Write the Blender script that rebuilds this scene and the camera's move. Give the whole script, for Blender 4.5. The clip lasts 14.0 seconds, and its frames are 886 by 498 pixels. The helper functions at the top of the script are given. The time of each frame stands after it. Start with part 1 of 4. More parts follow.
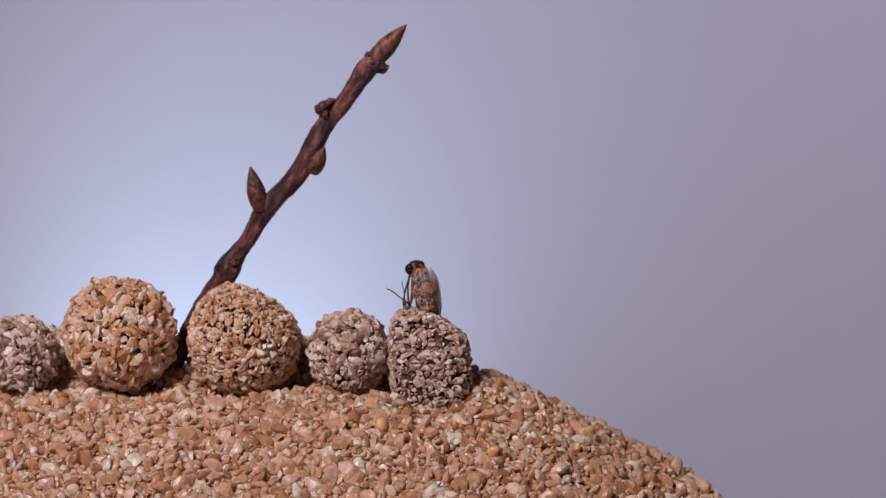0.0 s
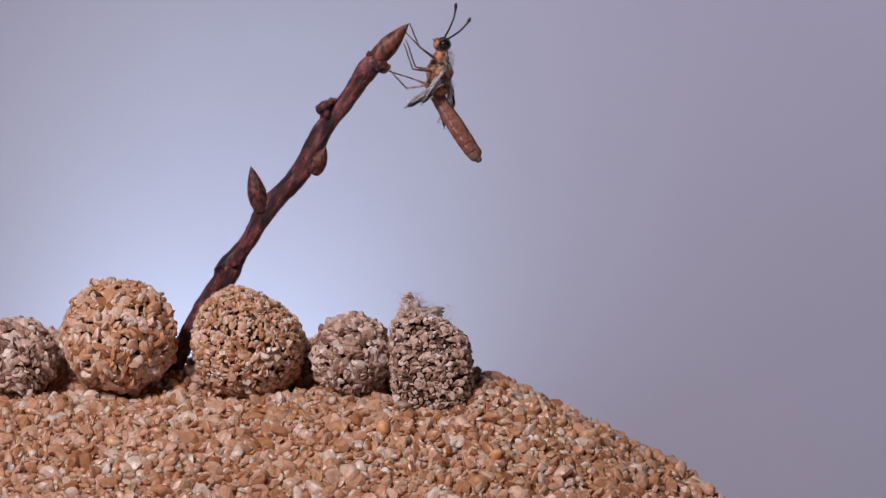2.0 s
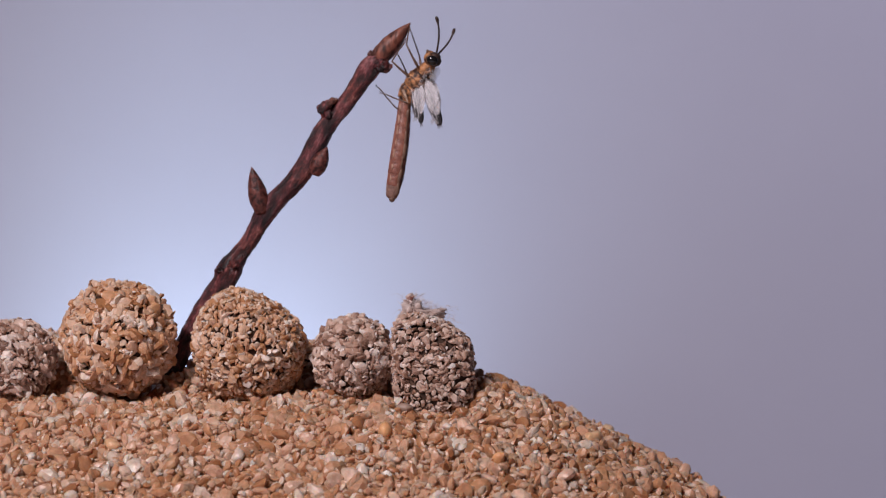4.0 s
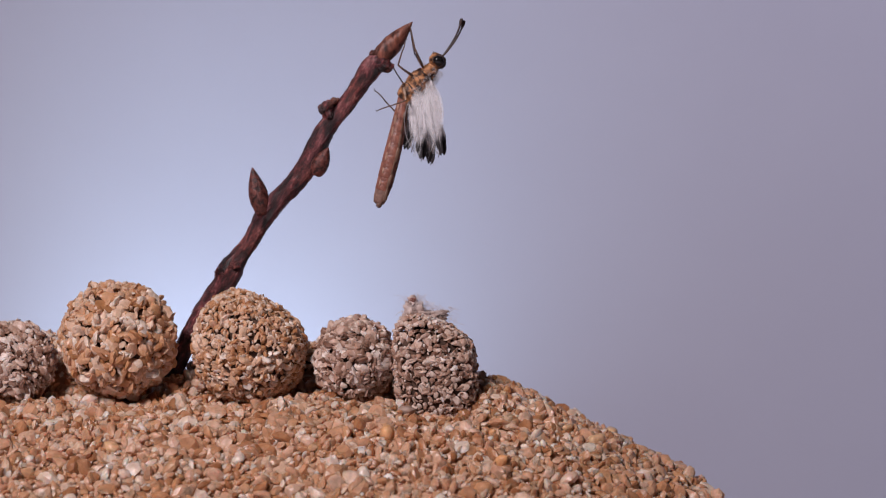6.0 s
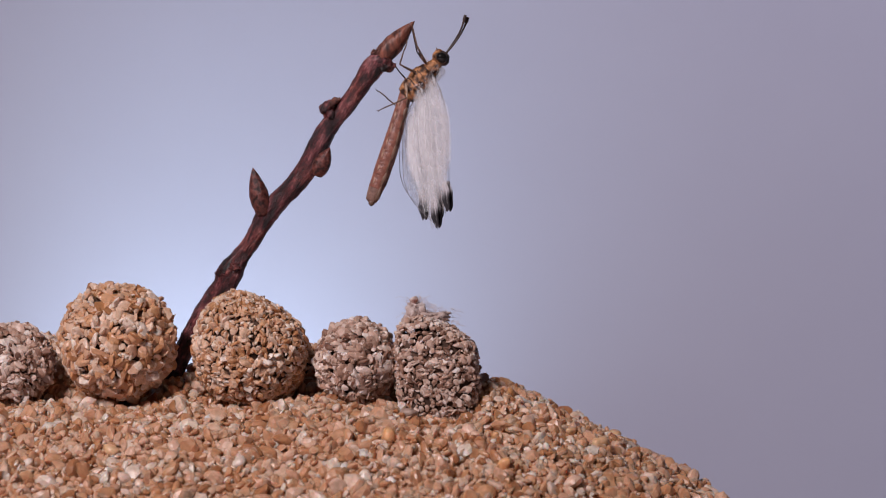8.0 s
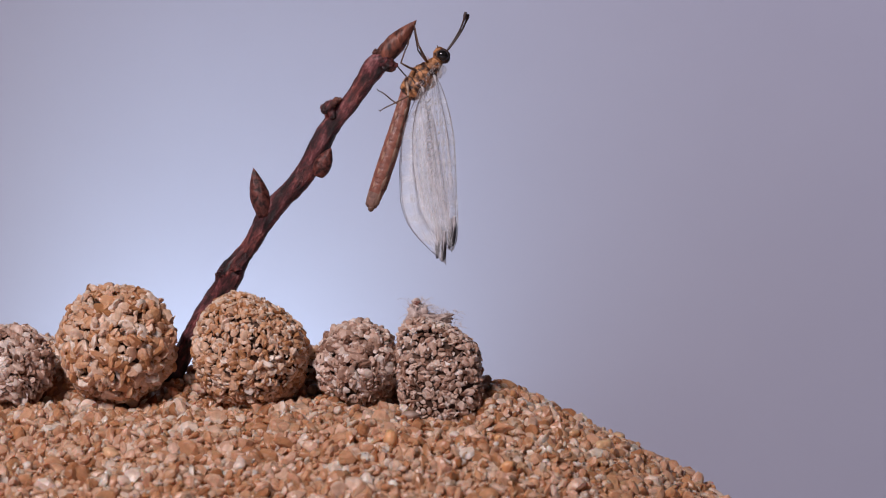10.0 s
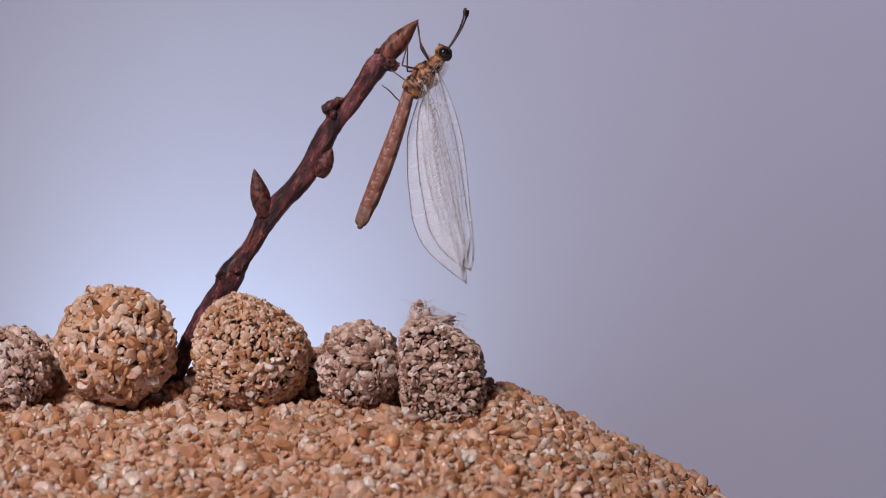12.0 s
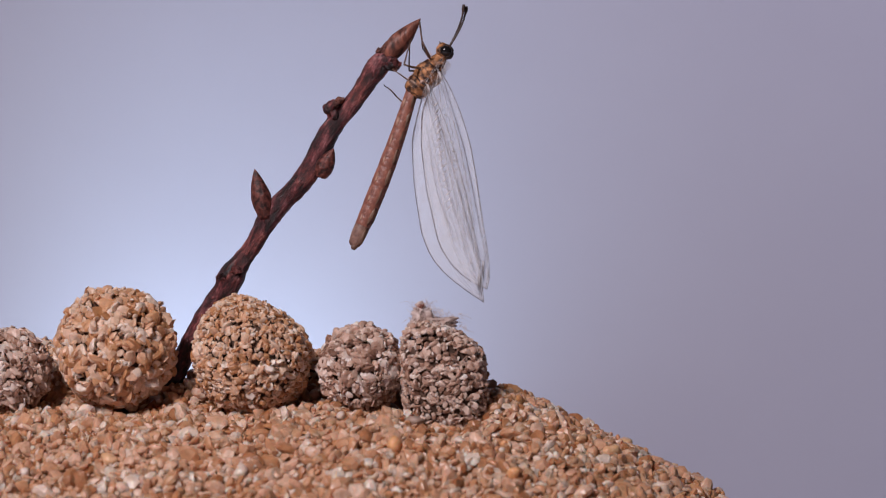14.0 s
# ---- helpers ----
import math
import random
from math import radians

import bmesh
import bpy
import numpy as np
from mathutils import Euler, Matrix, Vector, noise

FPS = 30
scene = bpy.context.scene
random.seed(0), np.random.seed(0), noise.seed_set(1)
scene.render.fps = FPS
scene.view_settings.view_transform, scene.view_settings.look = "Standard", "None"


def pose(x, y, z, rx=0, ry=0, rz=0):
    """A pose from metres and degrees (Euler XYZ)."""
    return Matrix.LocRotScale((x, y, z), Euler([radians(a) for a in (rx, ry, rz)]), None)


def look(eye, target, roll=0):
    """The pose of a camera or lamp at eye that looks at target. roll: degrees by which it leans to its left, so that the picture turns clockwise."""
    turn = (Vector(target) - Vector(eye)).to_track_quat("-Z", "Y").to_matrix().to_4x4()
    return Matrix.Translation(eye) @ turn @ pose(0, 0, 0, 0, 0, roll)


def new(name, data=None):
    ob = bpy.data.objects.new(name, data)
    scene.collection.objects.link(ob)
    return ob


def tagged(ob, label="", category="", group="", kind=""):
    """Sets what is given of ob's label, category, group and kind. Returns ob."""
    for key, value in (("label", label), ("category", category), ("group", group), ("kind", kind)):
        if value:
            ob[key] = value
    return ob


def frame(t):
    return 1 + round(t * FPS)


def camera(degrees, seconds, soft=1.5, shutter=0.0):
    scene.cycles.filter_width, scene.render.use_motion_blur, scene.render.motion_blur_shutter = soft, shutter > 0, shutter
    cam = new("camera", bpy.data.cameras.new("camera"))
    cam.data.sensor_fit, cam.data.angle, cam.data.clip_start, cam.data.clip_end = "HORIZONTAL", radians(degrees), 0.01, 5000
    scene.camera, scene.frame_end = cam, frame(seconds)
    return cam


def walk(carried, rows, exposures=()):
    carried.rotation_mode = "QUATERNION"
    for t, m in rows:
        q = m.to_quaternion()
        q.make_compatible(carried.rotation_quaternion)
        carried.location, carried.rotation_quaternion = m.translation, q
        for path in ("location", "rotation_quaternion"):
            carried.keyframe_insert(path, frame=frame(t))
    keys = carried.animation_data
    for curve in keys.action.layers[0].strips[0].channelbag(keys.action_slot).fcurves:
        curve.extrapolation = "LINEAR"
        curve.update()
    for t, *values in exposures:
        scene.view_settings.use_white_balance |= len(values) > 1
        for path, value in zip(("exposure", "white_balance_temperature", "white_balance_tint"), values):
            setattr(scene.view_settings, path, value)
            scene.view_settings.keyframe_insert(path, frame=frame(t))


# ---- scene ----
# A table-top set, about 9 cm wide where the insect hangs. All numbers below are millimetres.
MM = 0.001
EYE = Vector((0.0, -255.0, 45.0)) * MM
GLIDE = Vector((-1.52, 14.43, 0.77)) * MM

cam = camera(20.0, 14.0, soft=1.1)
scene.cycles.transparent_max_bounces = 48
cam.data.dof.use_dof, cam.data.dof.focus_distance, cam.data.dof.aperture_fstop = True, 0.2430, 33.0
walk(cam, [(t, Matrix.Translation(EYE + GLIDE * (t / 14.0)) @ pose(0, 0, 0, 90, 0, 0)) for t in (0.0, 2.0, 4.0, 6.0, 8.0, 10.0, 12.0, 14.0)],
     exposures=[(0.0, 0.0, 5960, 19.5), (14.0, 0.0, 5960, 19.5)])


# ---- light ----
def area_light(name, eye, target, size, power, colour):
    data = bpy.data.lights.new(name, "AREA")
    data.shape, data.size, data.energy, data.color = "DISK", size * MM, power, colour
    ob = new(name, data)
    ob.matrix_world = look(Vector(eye) * MM, Vector(target) * MM)
    return ob


area_light("key_softbox", (-174, -300, 292), (-12, 0, 35), 90, 1.59, (1.0, 0.885, 0.80))
# Added fill lamp with no known source: lifts the right side of the paper.
area_light("added_backdrop_fill", (160, 150, 174), (116, 320, 160), 60, 0.097, (0.91, 0.92, 1.0))
glow = bpy.data.lights.new("backdrop_spot", "SPOT")
glow.energy, glow.color, glow.shadow_soft_size = 0.39, (0.74, 0.95, 1.0), 0.02
glow.spot_size, glow.spot_blend = radians(120), 1.0
spot = new("backdrop_spot", glow)
spot.matrix_world = look(Vector((-58, 226, 1)) * MM, Vector((-48, 320, 26)) * MM)

world = bpy.data.worlds.new("studio")
scene.world = world
world.use_nodes = True
world.node_tree.nodes["Background"].inputs["Color"].default_value = (0.55, 0.57, 0.66, 1)
world.node_tree.nodes["Background"].inputs["Strength"].default_value = 0.19


# ---- materials ----
def material(name):
    m = bpy.data.materials.new(name)
    m.use_nodes = True
    return m, m.node_tree.nodes, m.node_tree.links, m.node_tree.nodes["Principled BSDF"]


def ramp(nodes, stops):
    r = nodes.new("ShaderNodeValToRGB")
    while len(r.color_ramp.elements) < len(stops):
        r.color_ramp.elements.new(0.5)
    for e, (p, c) in zip(r.color_ramp.elements, stops):
        e.position, e.color = p, (*c, 1)
    return r


def noise_node(nodes, links, scale, detail=4.0, rough=0.55, coords="Object"):
    c = nodes.new("ShaderNodeTexCoord")
    n = nodes.new("ShaderNodeTexNoise")
    n.inputs["Scale"].default_value, n.inputs["Detail"].default_value, n.inputs["Roughness"].default_value = scale, detail, rough
    links.new(c.outputs[coords], n.inputs["Vector"])
    return n


def bump_from(nodes, links, out, bsdf, strength, distance):
    b = nodes.new("ShaderNodeBump")
    b.inputs["Strength"].default_value, b.inputs["Distance"].default_value = strength, distance
    links.new(out, b.inputs["Height"])
    links.new(b.outputs["Normal"], bsdf.inputs["Normal"])


def mixed(nodes, links, fac, a, b, mode="MIX"):
    m = nodes.new("ShaderNodeMix")
    m.data_type, m.blend_type = "RGBA", mode
    if isinstance(fac, float):
        m.inputs["Factor"].default_value = fac
    else:
        links.new(fac, m.inputs["Factor"])
    for socket, v in ((m.inputs["A"], a), (m.inputs["B"], b)):
        if isinstance(v, tuple):
            socket.default_value = (*v, 1)
        else:
            links.new(v, socket)
    return m.outputs["Result"]


def grain_material(name, stops, rough=0.42, glow_through=0.2):
    """Quartz grains: every grain its own colour, with cloudy veins and a damp gloss."""
    m, nodes, links, bsdf = material(name)
    g = nodes.new("ShaderNodeNewGeometry")
    r = ramp(nodes, stops)
    info, both = nodes.new("ShaderNodeObjectInfo"), nodes.new("ShaderNodeMath")
    both.operation = "ADD"
    links.new(g.outputs["Random Per Island"], both.inputs[0])
    links.new(info.outputs["Random"], both.inputs[1])
    wrap = nodes.new("ShaderNodeMath")
    wrap.operation = "FRACT"
    links.new(both.outputs[0], wrap.inputs[0])
    links.new(wrap.outputs[0], r.inputs["Fac"])
    n = noise_node(nodes, links, 1400, 3.0, 0.6)
    c = ramp(nodes, [(0.30, (0.62, 0.54, 0.46)), (0.70, (1.12, 1.08, 1.04))])
    links.new(n.outputs["Fac"], c.inputs["Fac"])
    links.new(mixed(nodes, links, 0.8, r.outputs["Color"], c.outputs["Color"], "MULTIPLY"), bsdf.inputs["Base Color"])
    bsdf.inputs["Roughness"].default_value = rough
    bsdf.inputs["Subsurface Weight"].default_value = glow_through
    bsdf.inputs["Specular IOR Level"].default_value = 0.5
    bsdf.inputs["Subsurface Scale"].default_value = 1.0
    bsdf.inputs["Subsurface Radius"].default_value = (0.0006, 0.00038, 0.00026)
    n2 = noise_node(nodes, links, 3200, 3.0, 0.6)
    bump_from(nodes, links, n2.outputs["Fac"], bsdf, 0.5, 0.00012)
    return m


SAND = grain_material("sand_grains", [(0.0, (0.36, 0.16, 0.07)), (0.14, (0.57, 0.31, 0.165)), (0.40, (0.635, 0.375, 0.24)),
                                      (0.65, (0.71, 0.465, 0.335)), (0.85, (0.77, 0.57, 0.455)), (1.0, (0.89, 0.78, 0.70))], 0.30, 0.6)
CRUST_WARM = grain_material("warm_crust", [(0.0, (0.36, 0.16, 0.06)), (0.16, (0.63, 0.335, 0.165)), (0.45, (0.755, 0.475, 0.315)),
                                           (0.78, (0.79, 0.58, 0.44)), (1.0, (0.92, 0.82, 0.74))], 0.34)
CRUST_GREY = grain_material("grey_crust", [(0.0, (0.18, 0.095, 0.065)), (0.20, (0.44, 0.275, 0.205)), (0.50, (0.62, 0.44, 0.36)),
                                           (0.80, (0.77, 0.61, 0.53)), (1.0, (0.92, 0.84, 0.80))], 0.34)


def plain_material(name, dark, light, scale, rough, bump=0.0, distance=0.0001, metallic=0.0, stretch=None, spread=0.18):
    m, nodes, links, bsdf = material(name)
    n = noise_node(nodes, links, scale, 5.0, 0.6)
    if stretch:
        mp = nodes.new("ShaderNodeMapping")
        mp.inputs["Scale"].default_value = stretch
        links.new(n.inputs["Vector"].links[0].from_socket, mp.inputs["Vector"])
        links.new(mp.outputs["Vector"], n.inputs["Vector"])
    r = ramp(nodes, [(0.5 - spread, dark), (0.5 + spread, light)])
    links.new(n.outputs["Fac"], r.inputs["Fac"])
    links.new(r.outputs["Color"], bsdf.inputs["Base Color"])
    bsdf.inputs["Roughness"].default_value = rough
    bsdf.inputs["Metallic"].default_value = metallic
    if bump:
        bump_from(nodes, links, n.outputs["Fac"], bsdf, bump, distance)
    return m


MOUND = plain_material("packed_sand", (0.50, 0.285, 0.165), (0.66, 0.42, 0.28), 1100, 0.8, 0.8, 0.0006)
# Cocoon lining, near black: crevice shade between the crust grains put into its colour.
SILK_GAP_SHADE = plain_material("shaded_silk_core", (0.030, 0.014, 0.008), (0.11, 0.057, 0.034), 700, 0.8, 0.4)
PAPER = plain_material("backdrop_paper", (0.575, 0.565, 0.672), (0.605, 0.595, 0.702), 9, 0.95, 0.05)
# Grey of the added enclosure out of view; its tone sets the bounced fill.
UNSEEN_WALL = plain_material("unseen_wall", (0.10, 0.10, 0.11), (0.13, 0.13, 0.14), 12, 0.9, 0.1)
BUD = plain_material("bud_scales", (0.03, 0.009, 0.007), (0.29, 0.10, 0.062), 2000, 0.40, 0.8, 0.0003, stretch=(1, 1, 0.35), spread=0.13)
BUD_DARK = plain_material("dark_bud_scales", (0.016, 0.005, 0.005), (0.20, 0.060, 0.045), 2200, 0.40, 0.8, 0.0003, spread=0.12)
SCAR = plain_material("dark_bud_scar", (0.03, 0.011, 0.009), (0.16, 0.06, 0.045), 1500, 0.8, 0.6)
SKIN = plain_material("shed_skin", (0.46, 0.31, 0.25), (0.84, 0.75, 0.71), 900, 0.6, 0.6, 0.0003)
THORAX = plain_material("thorax_shell", (0.030, 0.010, 0.007), (0.58, 0.265, 0.105), 1450, 0.42, 1.0, 0.0003, spread=0.10)
ABDOMEN = plain_material("abdomen_skin", (0.13, 0.045, 0.034), (0.41, 0.168, 0.112), 1400, 0.40, 0.6, 0.0003, spread=0.20)
ABDOMEN_TIP = plain_material("abdomen_tip_skin", (0.05, 0.025, 0.02), (0.20, 0.11, 0.07), 900, 0.5, 0.3)
HEAD = plain_material("head_shell", (0.04, 0.016, 0.010), (0.54, 0.255, 0.105), 1700, 0.35, 0.6, spread=0.10)
PALE = plain_material("pale_soft_skin", (0.50, 0.34, 0.25), (0.78, 0.66, 0.56), 1200, 0.5, 0.3)
SPOT = plain_material("pale_flank_skin", (0.30, 0.145, 0.10), (0.54, 0.35, 0.26), 1500, 0.5, 0.3)
LAST_RING = plain_material("last_ring_skin", (0.13, 0.065, 0.05), (0.36, 0.22, 0.17), 1500, 0.5, 0.3)
EYE_BLACK = plain_material("black_eye", (0.006, 0.006, 0.007), (0.016, 0.014, 0.014), 4000, 0.12)
LEG = plain_material("leg_shell", (0.06, 0.03, 0.02), (0.24, 0.145, 0.10), 1300, 0.45)
LEG_PALE = plain_material("pale_leg_shell", (0.22, 0.13, 0.09), (0.58, 0.42, 0.31), 1300, 0.45)
LEG_DARK = plain_material("dark_leg_shell", (0.055, 0.028, 0.02), (0.19, 0.11, 0.075), 1300, 0.45)
ANTENNA = plain_material("antenna_shell", (0.02, 0.012, 0.01), (0.08, 0.045, 0.035), 1500, 0.45)
# Pale veins and down; also the white streaks that imitate glints on the forewings.
PALE_VEIN_GLINT = plain_material("pale_vein_glint", (0.66, 0.63, 0.65), (0.84, 0.82, 0.84), 900, 0.35)
VEIN = plain_material("wing_vein", (0.15, 0.13, 0.14), (0.33, 0.30, 0.31), 900, 0.4)


def bark_material():
    m, nodes, links, bsdf = material("twig_bark")
    n = noise_node(nodes, links, 1150, 6.0, 0.7)
    turn, squeeze = nodes.new("ShaderNodeMapping"), nodes.new("ShaderNodeMapping")
    turn.inputs["Rotation"].default_value = (0, radians(-30), 0)
    squeeze.inputs["Scale"].default_value = (1.0, 1.0, 0.32)
    links.new(n.inputs["Vector"].links[0].from_socket, turn.inputs["Vector"])
    links.new(turn.outputs["Vector"], squeeze.inputs["Vector"])
    links.new(squeeze.outputs["Vector"], n.inputs["Vector"])
    fine = noise_node(nodes, links, 3600, 4.0, 0.6)
    r = ramp(nodes, [(0.39, (0.004, 0.0015, 0.002)), (0.48, (0.062, 0.015, 0.017)), (0.56, (0.185, 0.045, 0.044)), (0.66, (0.42, 0.19, 0.17))])
    links.new(n.outputs["Fac"], r.inputs["Fac"])
    f = ramp(nodes, [(0.35, (0.40, 0.35, 0.36)), (0.62, (1.25, 1.2, 1.22))])
    links.new(fine.outputs["Fac"], f.inputs["Fac"])
    broad = noise_node(nodes, links, 190, 3.0, 0.5)
    b = ramp(nodes, [(0.36, (0.80, 0.70, 0.86)), (0.50, (1.0, 0.95, 1.0)), (0.64, (1.45, 1.5, 1.15))])
    links.new(broad.outputs["Fac"], b.inputs["Fac"])
    both = mixed(nodes, links, 0.8, r.outputs["Color"], f.outputs["Color"], "MULTIPLY")
    links.new(mixed(nodes, links, 1.0, both, b.outputs["Color"], "MULTIPLY"), bsdf.inputs["Base Color"])
    bsdf.inputs["Roughness"].default_value = 0.40
    bsdf.inputs["Coat Weight"].default_value = 0.12
    bsdf.inputs["Coat Roughness"].default_value = 0.28
    bump_from(nodes, links, n.outputs["Fac"], bsdf, 1.0, 0.0006)
    return m


BARK = bark_material()


def membrane_material(name, tint, body, rough):
    """Thin clear film: most light goes straight through, a little is scattered and reflected."""
    m, nodes, links, bsdf = material(name)
    n = noise_node(nodes, links, 500, 4.0, 0.6)
    r = ramp(nodes, [(0.3, (body * 0.6,) * 3), (0.7, (body * 1.4,) * 3)])
    links.new(n.outputs["Fac"], r.inputs["Fac"])
    bsdf.inputs["Base Color"].default_value = (*tint, 1)
    bsdf.inputs["Roughness"].default_value = rough
    clear = nodes.new("ShaderNodeBsdfTransparent")
    mix = nodes.new("ShaderNodeMixShader")
    links.new(r.outputs["Color"], mix.inputs["Fac"])
    links.new(clear.outputs["BSDF"], mix.inputs[1])
    links.new(bsdf.outputs["BSDF"], mix.inputs[2])
    gloss = nodes.new("ShaderNodeBsdfGlossy")
    gloss.inputs["Roughness"].default_value = 0.16
    sheen = nodes.new("ShaderNodeMixShader")
    sheen.inputs["Fac"].default_value = 0.012
    links.new(mix.outputs["Shader"], sheen.inputs[1])
    links.new(gloss.outputs["BSDF"], sheen.inputs[2])
    links.new(sheen.outputs["Shader"], nodes["Material Output"].inputs["Surface"])
    bump_from(nodes, links, n.outputs["Fac"], bsdf, 0.3, 0.0001)
    return m


FILM = membrane_material("wing_film", (0.94, 0.97, 1.0), 0.165, 0.45)


def pleat_material():
    """Soft white wing skin, thinning out to nothing at the rim of every pleat, with fine lengthwise creases."""
    m, nodes, links, bsdf = material("folded_wing_skin")
    c = nodes.new("ShaderNodeTexCoord")
    split = nodes.new("ShaderNodeSeparateXYZ")
    links.new(c.outputs["Generated"], split.inputs[0])

    def maths(kind, a, b):
        k = nodes.new("ShaderNodeMath")
        k.operation = kind
        for i, v in enumerate((a, b)):
            if isinstance(v, float):
                k.inputs[i].default_value = v
            elif v is not None:
                links.new(v, k.inputs[i])
        return k.outputs[0]
    along = maths("SINE", maths("MULTIPLY", split.outputs["X"], math.pi), None)
    across = maths("SINE", maths("MULTIPLY", split.outputs["Z"], math.pi), None)
    mp = nodes.new("ShaderNodeMapping")
    mp.inputs["Scale"].default_value = (140, 300, 1100)
    links.new(c.outputs["Object"], mp.inputs["Vector"])
    n = nodes.new("ShaderNodeTexNoise")
    n.inputs["Scale"].default_value, n.inputs["Detail"].default_value = 1.0, 4.0
    links.new(mp.outputs["Vector"], n.inputs["Vector"])
    r = ramp(nodes, [(0.32, (0.50,) * 3), (0.68, (1.0,) * 3)])
    links.new(n.outputs["Fac"], r.inputs["Fac"])
    body = maths("MULTIPLY", maths("MULTIPLY", along, maths("POWER", across, 0.7)), maths("MULTIPLY", r.outputs["Color"], 0.46))
    tone = ramp(nodes, [(0.25, (0.80, 0.76, 0.80)), (0.6, (0.97, 0.96, 0.98))])
    links.new(n.outputs["Fac"], tone.inputs["Fac"])
    links.new(tone.outputs["Color"], bsdf.inputs["Base Color"])
    bsdf.inputs["Roughness"].default_value = 0.5
    bump_from(nodes, links, n.outputs["Fac"], bsdf, 0.5, 0.00015)
    clear, mix = nodes.new("ShaderNodeBsdfTransparent"), nodes.new("ShaderNodeMixShader")
    links.new(body, mix.inputs["Fac"])
    links.new(clear.outputs["BSDF"], mix.inputs[1])
    links.new(bsdf.outputs["BSDF"], mix.inputs[2])
    links.new(mix.outputs["Shader"], nodes["Material Output"].inputs["Surface"])
    return m


FOLD = pleat_material()


def rolled_material():
    """Skin of the still rolled wing end: whitish where it leaves the spread part, dark at its end, with lengthwise creases."""
    m, nodes, links, bsdf = material("rolled_wing_tip")
    c, split = nodes.new("ShaderNodeTexCoord"), nodes.new("ShaderNodeSeparateXYZ")
    links.new(c.outputs["Generated"], split.inputs[0])
    mp, n = nodes.new("ShaderNodeMapping"), nodes.new("ShaderNodeTexNoise")
    mp.inputs["Scale"].default_value = (250, 900, 3200)
    links.new(c.outputs["Object"], mp.inputs["Vector"])
    links.new(mp.outputs["Vector"], n.inputs["Vector"])
    n.inputs["Scale"].default_value = 1.0
    add = nodes.new("ShaderNodeMath")
    add.operation, add.inputs[2].default_value = "MULTIPLY_ADD", -0.22
    add.inputs[1].default_value = 0.44
    links.new(n.outputs["Fac"], add.inputs[0])
    both = nodes.new("ShaderNodeMath")
    both.operation = "ADD"
    links.new(split.outputs["X"], both.inputs[0])
    links.new(add.outputs[0], both.inputs[1])
    r = ramp(nodes, [(0.24, (0.62, 0.59, 0.62)), (0.42, (0.10, 0.09, 0.10)), (0.57, (0.016, 0.014, 0.016)), (0.95, (0.035, 0.030, 0.034))])
    links.new(both.outputs[0], r.inputs["Fac"])
    links.new(r.outputs["Color"], bsdf.inputs["Base Color"])
    bsdf.inputs["Roughness"].default_value = 0.38
    bump_from(nodes, links, n.outputs["Fac"], bsdf, 0.6, 0.0002)
    return m


ROLLED = rolled_material()


# ---- building helpers ----
def part(name, bm, mat, parent=None, label="", smooth=True, more=()):
    """Links a bmesh, drawn in millimetres, as one mesh object."""
    bmesh.ops.scale(bm, vec=(MM, MM, MM), verts=bm.verts)
    me = bpy.data.meshes.new(name)
    bm.to_mesh(me)
    bm.free()
    for x in (mat, *more):
        me.materials.append(x)
    if smooth:
        me.polygons.foreach_set("use_smooth", [True] * len(me.polygons))
    ob = new(name, me)
    ob.parent = parent
    if label:
        ob["label"] = label
    return ob


def empty(name, place=(0, 0, 0)):
    ob = new(name)
    ob.empty_display_size = 0.002
    ob.location = Vector(place) * MM
    return ob


def tube(bm, points, radii, sides=10, rough=0.0, seed=0, slot=0, flat=(1.0, 1.0)):
    """A closed tube along points, with uneven skin where rough is given."""
    pts = [Vector(p) for p in points]
    rings, side = [], None
    for i, p in enumerate(pts):
        d = (pts[min(i + 1, len(pts) - 1)] - pts[max(i - 1, 0)]).normalized()
        if side is None:
            side = d.orthogonal().normalized()
        side = (side - d * side.dot(d)).normalized()
        up = d.cross(side)
        ring = []
        for k in range(sides):
            a = 2 * math.pi * k / sides
            r = radii[i]
            if rough:
                r *= 1 + rough * noise.noise(Vector((p.x * 0.9 + seed, p.z * 0.9, a * 1.6))) + 0.5 * rough * noise.noise(Vector((p.x * 3, p.z * 3 + seed, math.cos(a) * 2)))
            ring.append(bm.verts.new(p + side * (math.cos(a) * r * flat[0]) + up * (math.sin(a) * r * flat[1])))
        rings.append(ring)
    for a, b in zip(rings, rings[1:]):
        for k in range(sides):
            bm.faces.new((a[k], a[(k + 1) % sides], b[(k + 1) % sides], b[k])).material_index = slot
    bm.faces.new(rings[0][::-1]).material_index = slot
    bm.faces.new(rings[-1]).material_index = slot


def spline(points, n):
    """n points along a smooth line through the given ones (any number of values each)."""
    p = np.array(points, float)
    out = []
    for u in np.linspace(0, len(p) - 1, n):
        i = min(int(u), len(p) - 2)
        f = u - i
        p0, p1, p2, p3 = p[max(i - 1, 0)], p[i], p[i + 1], p[min(i + 2, len(p) - 1)]
        out.append(0.5 * (2 * p1 + (p2 - p0) * f + (2 * p0 - 5 * p1 + 4 * p2 - p3) * f * f + (3 * p1 - p0 - 3 * p2 + p3) * f ** 3))
    return np.array(out)


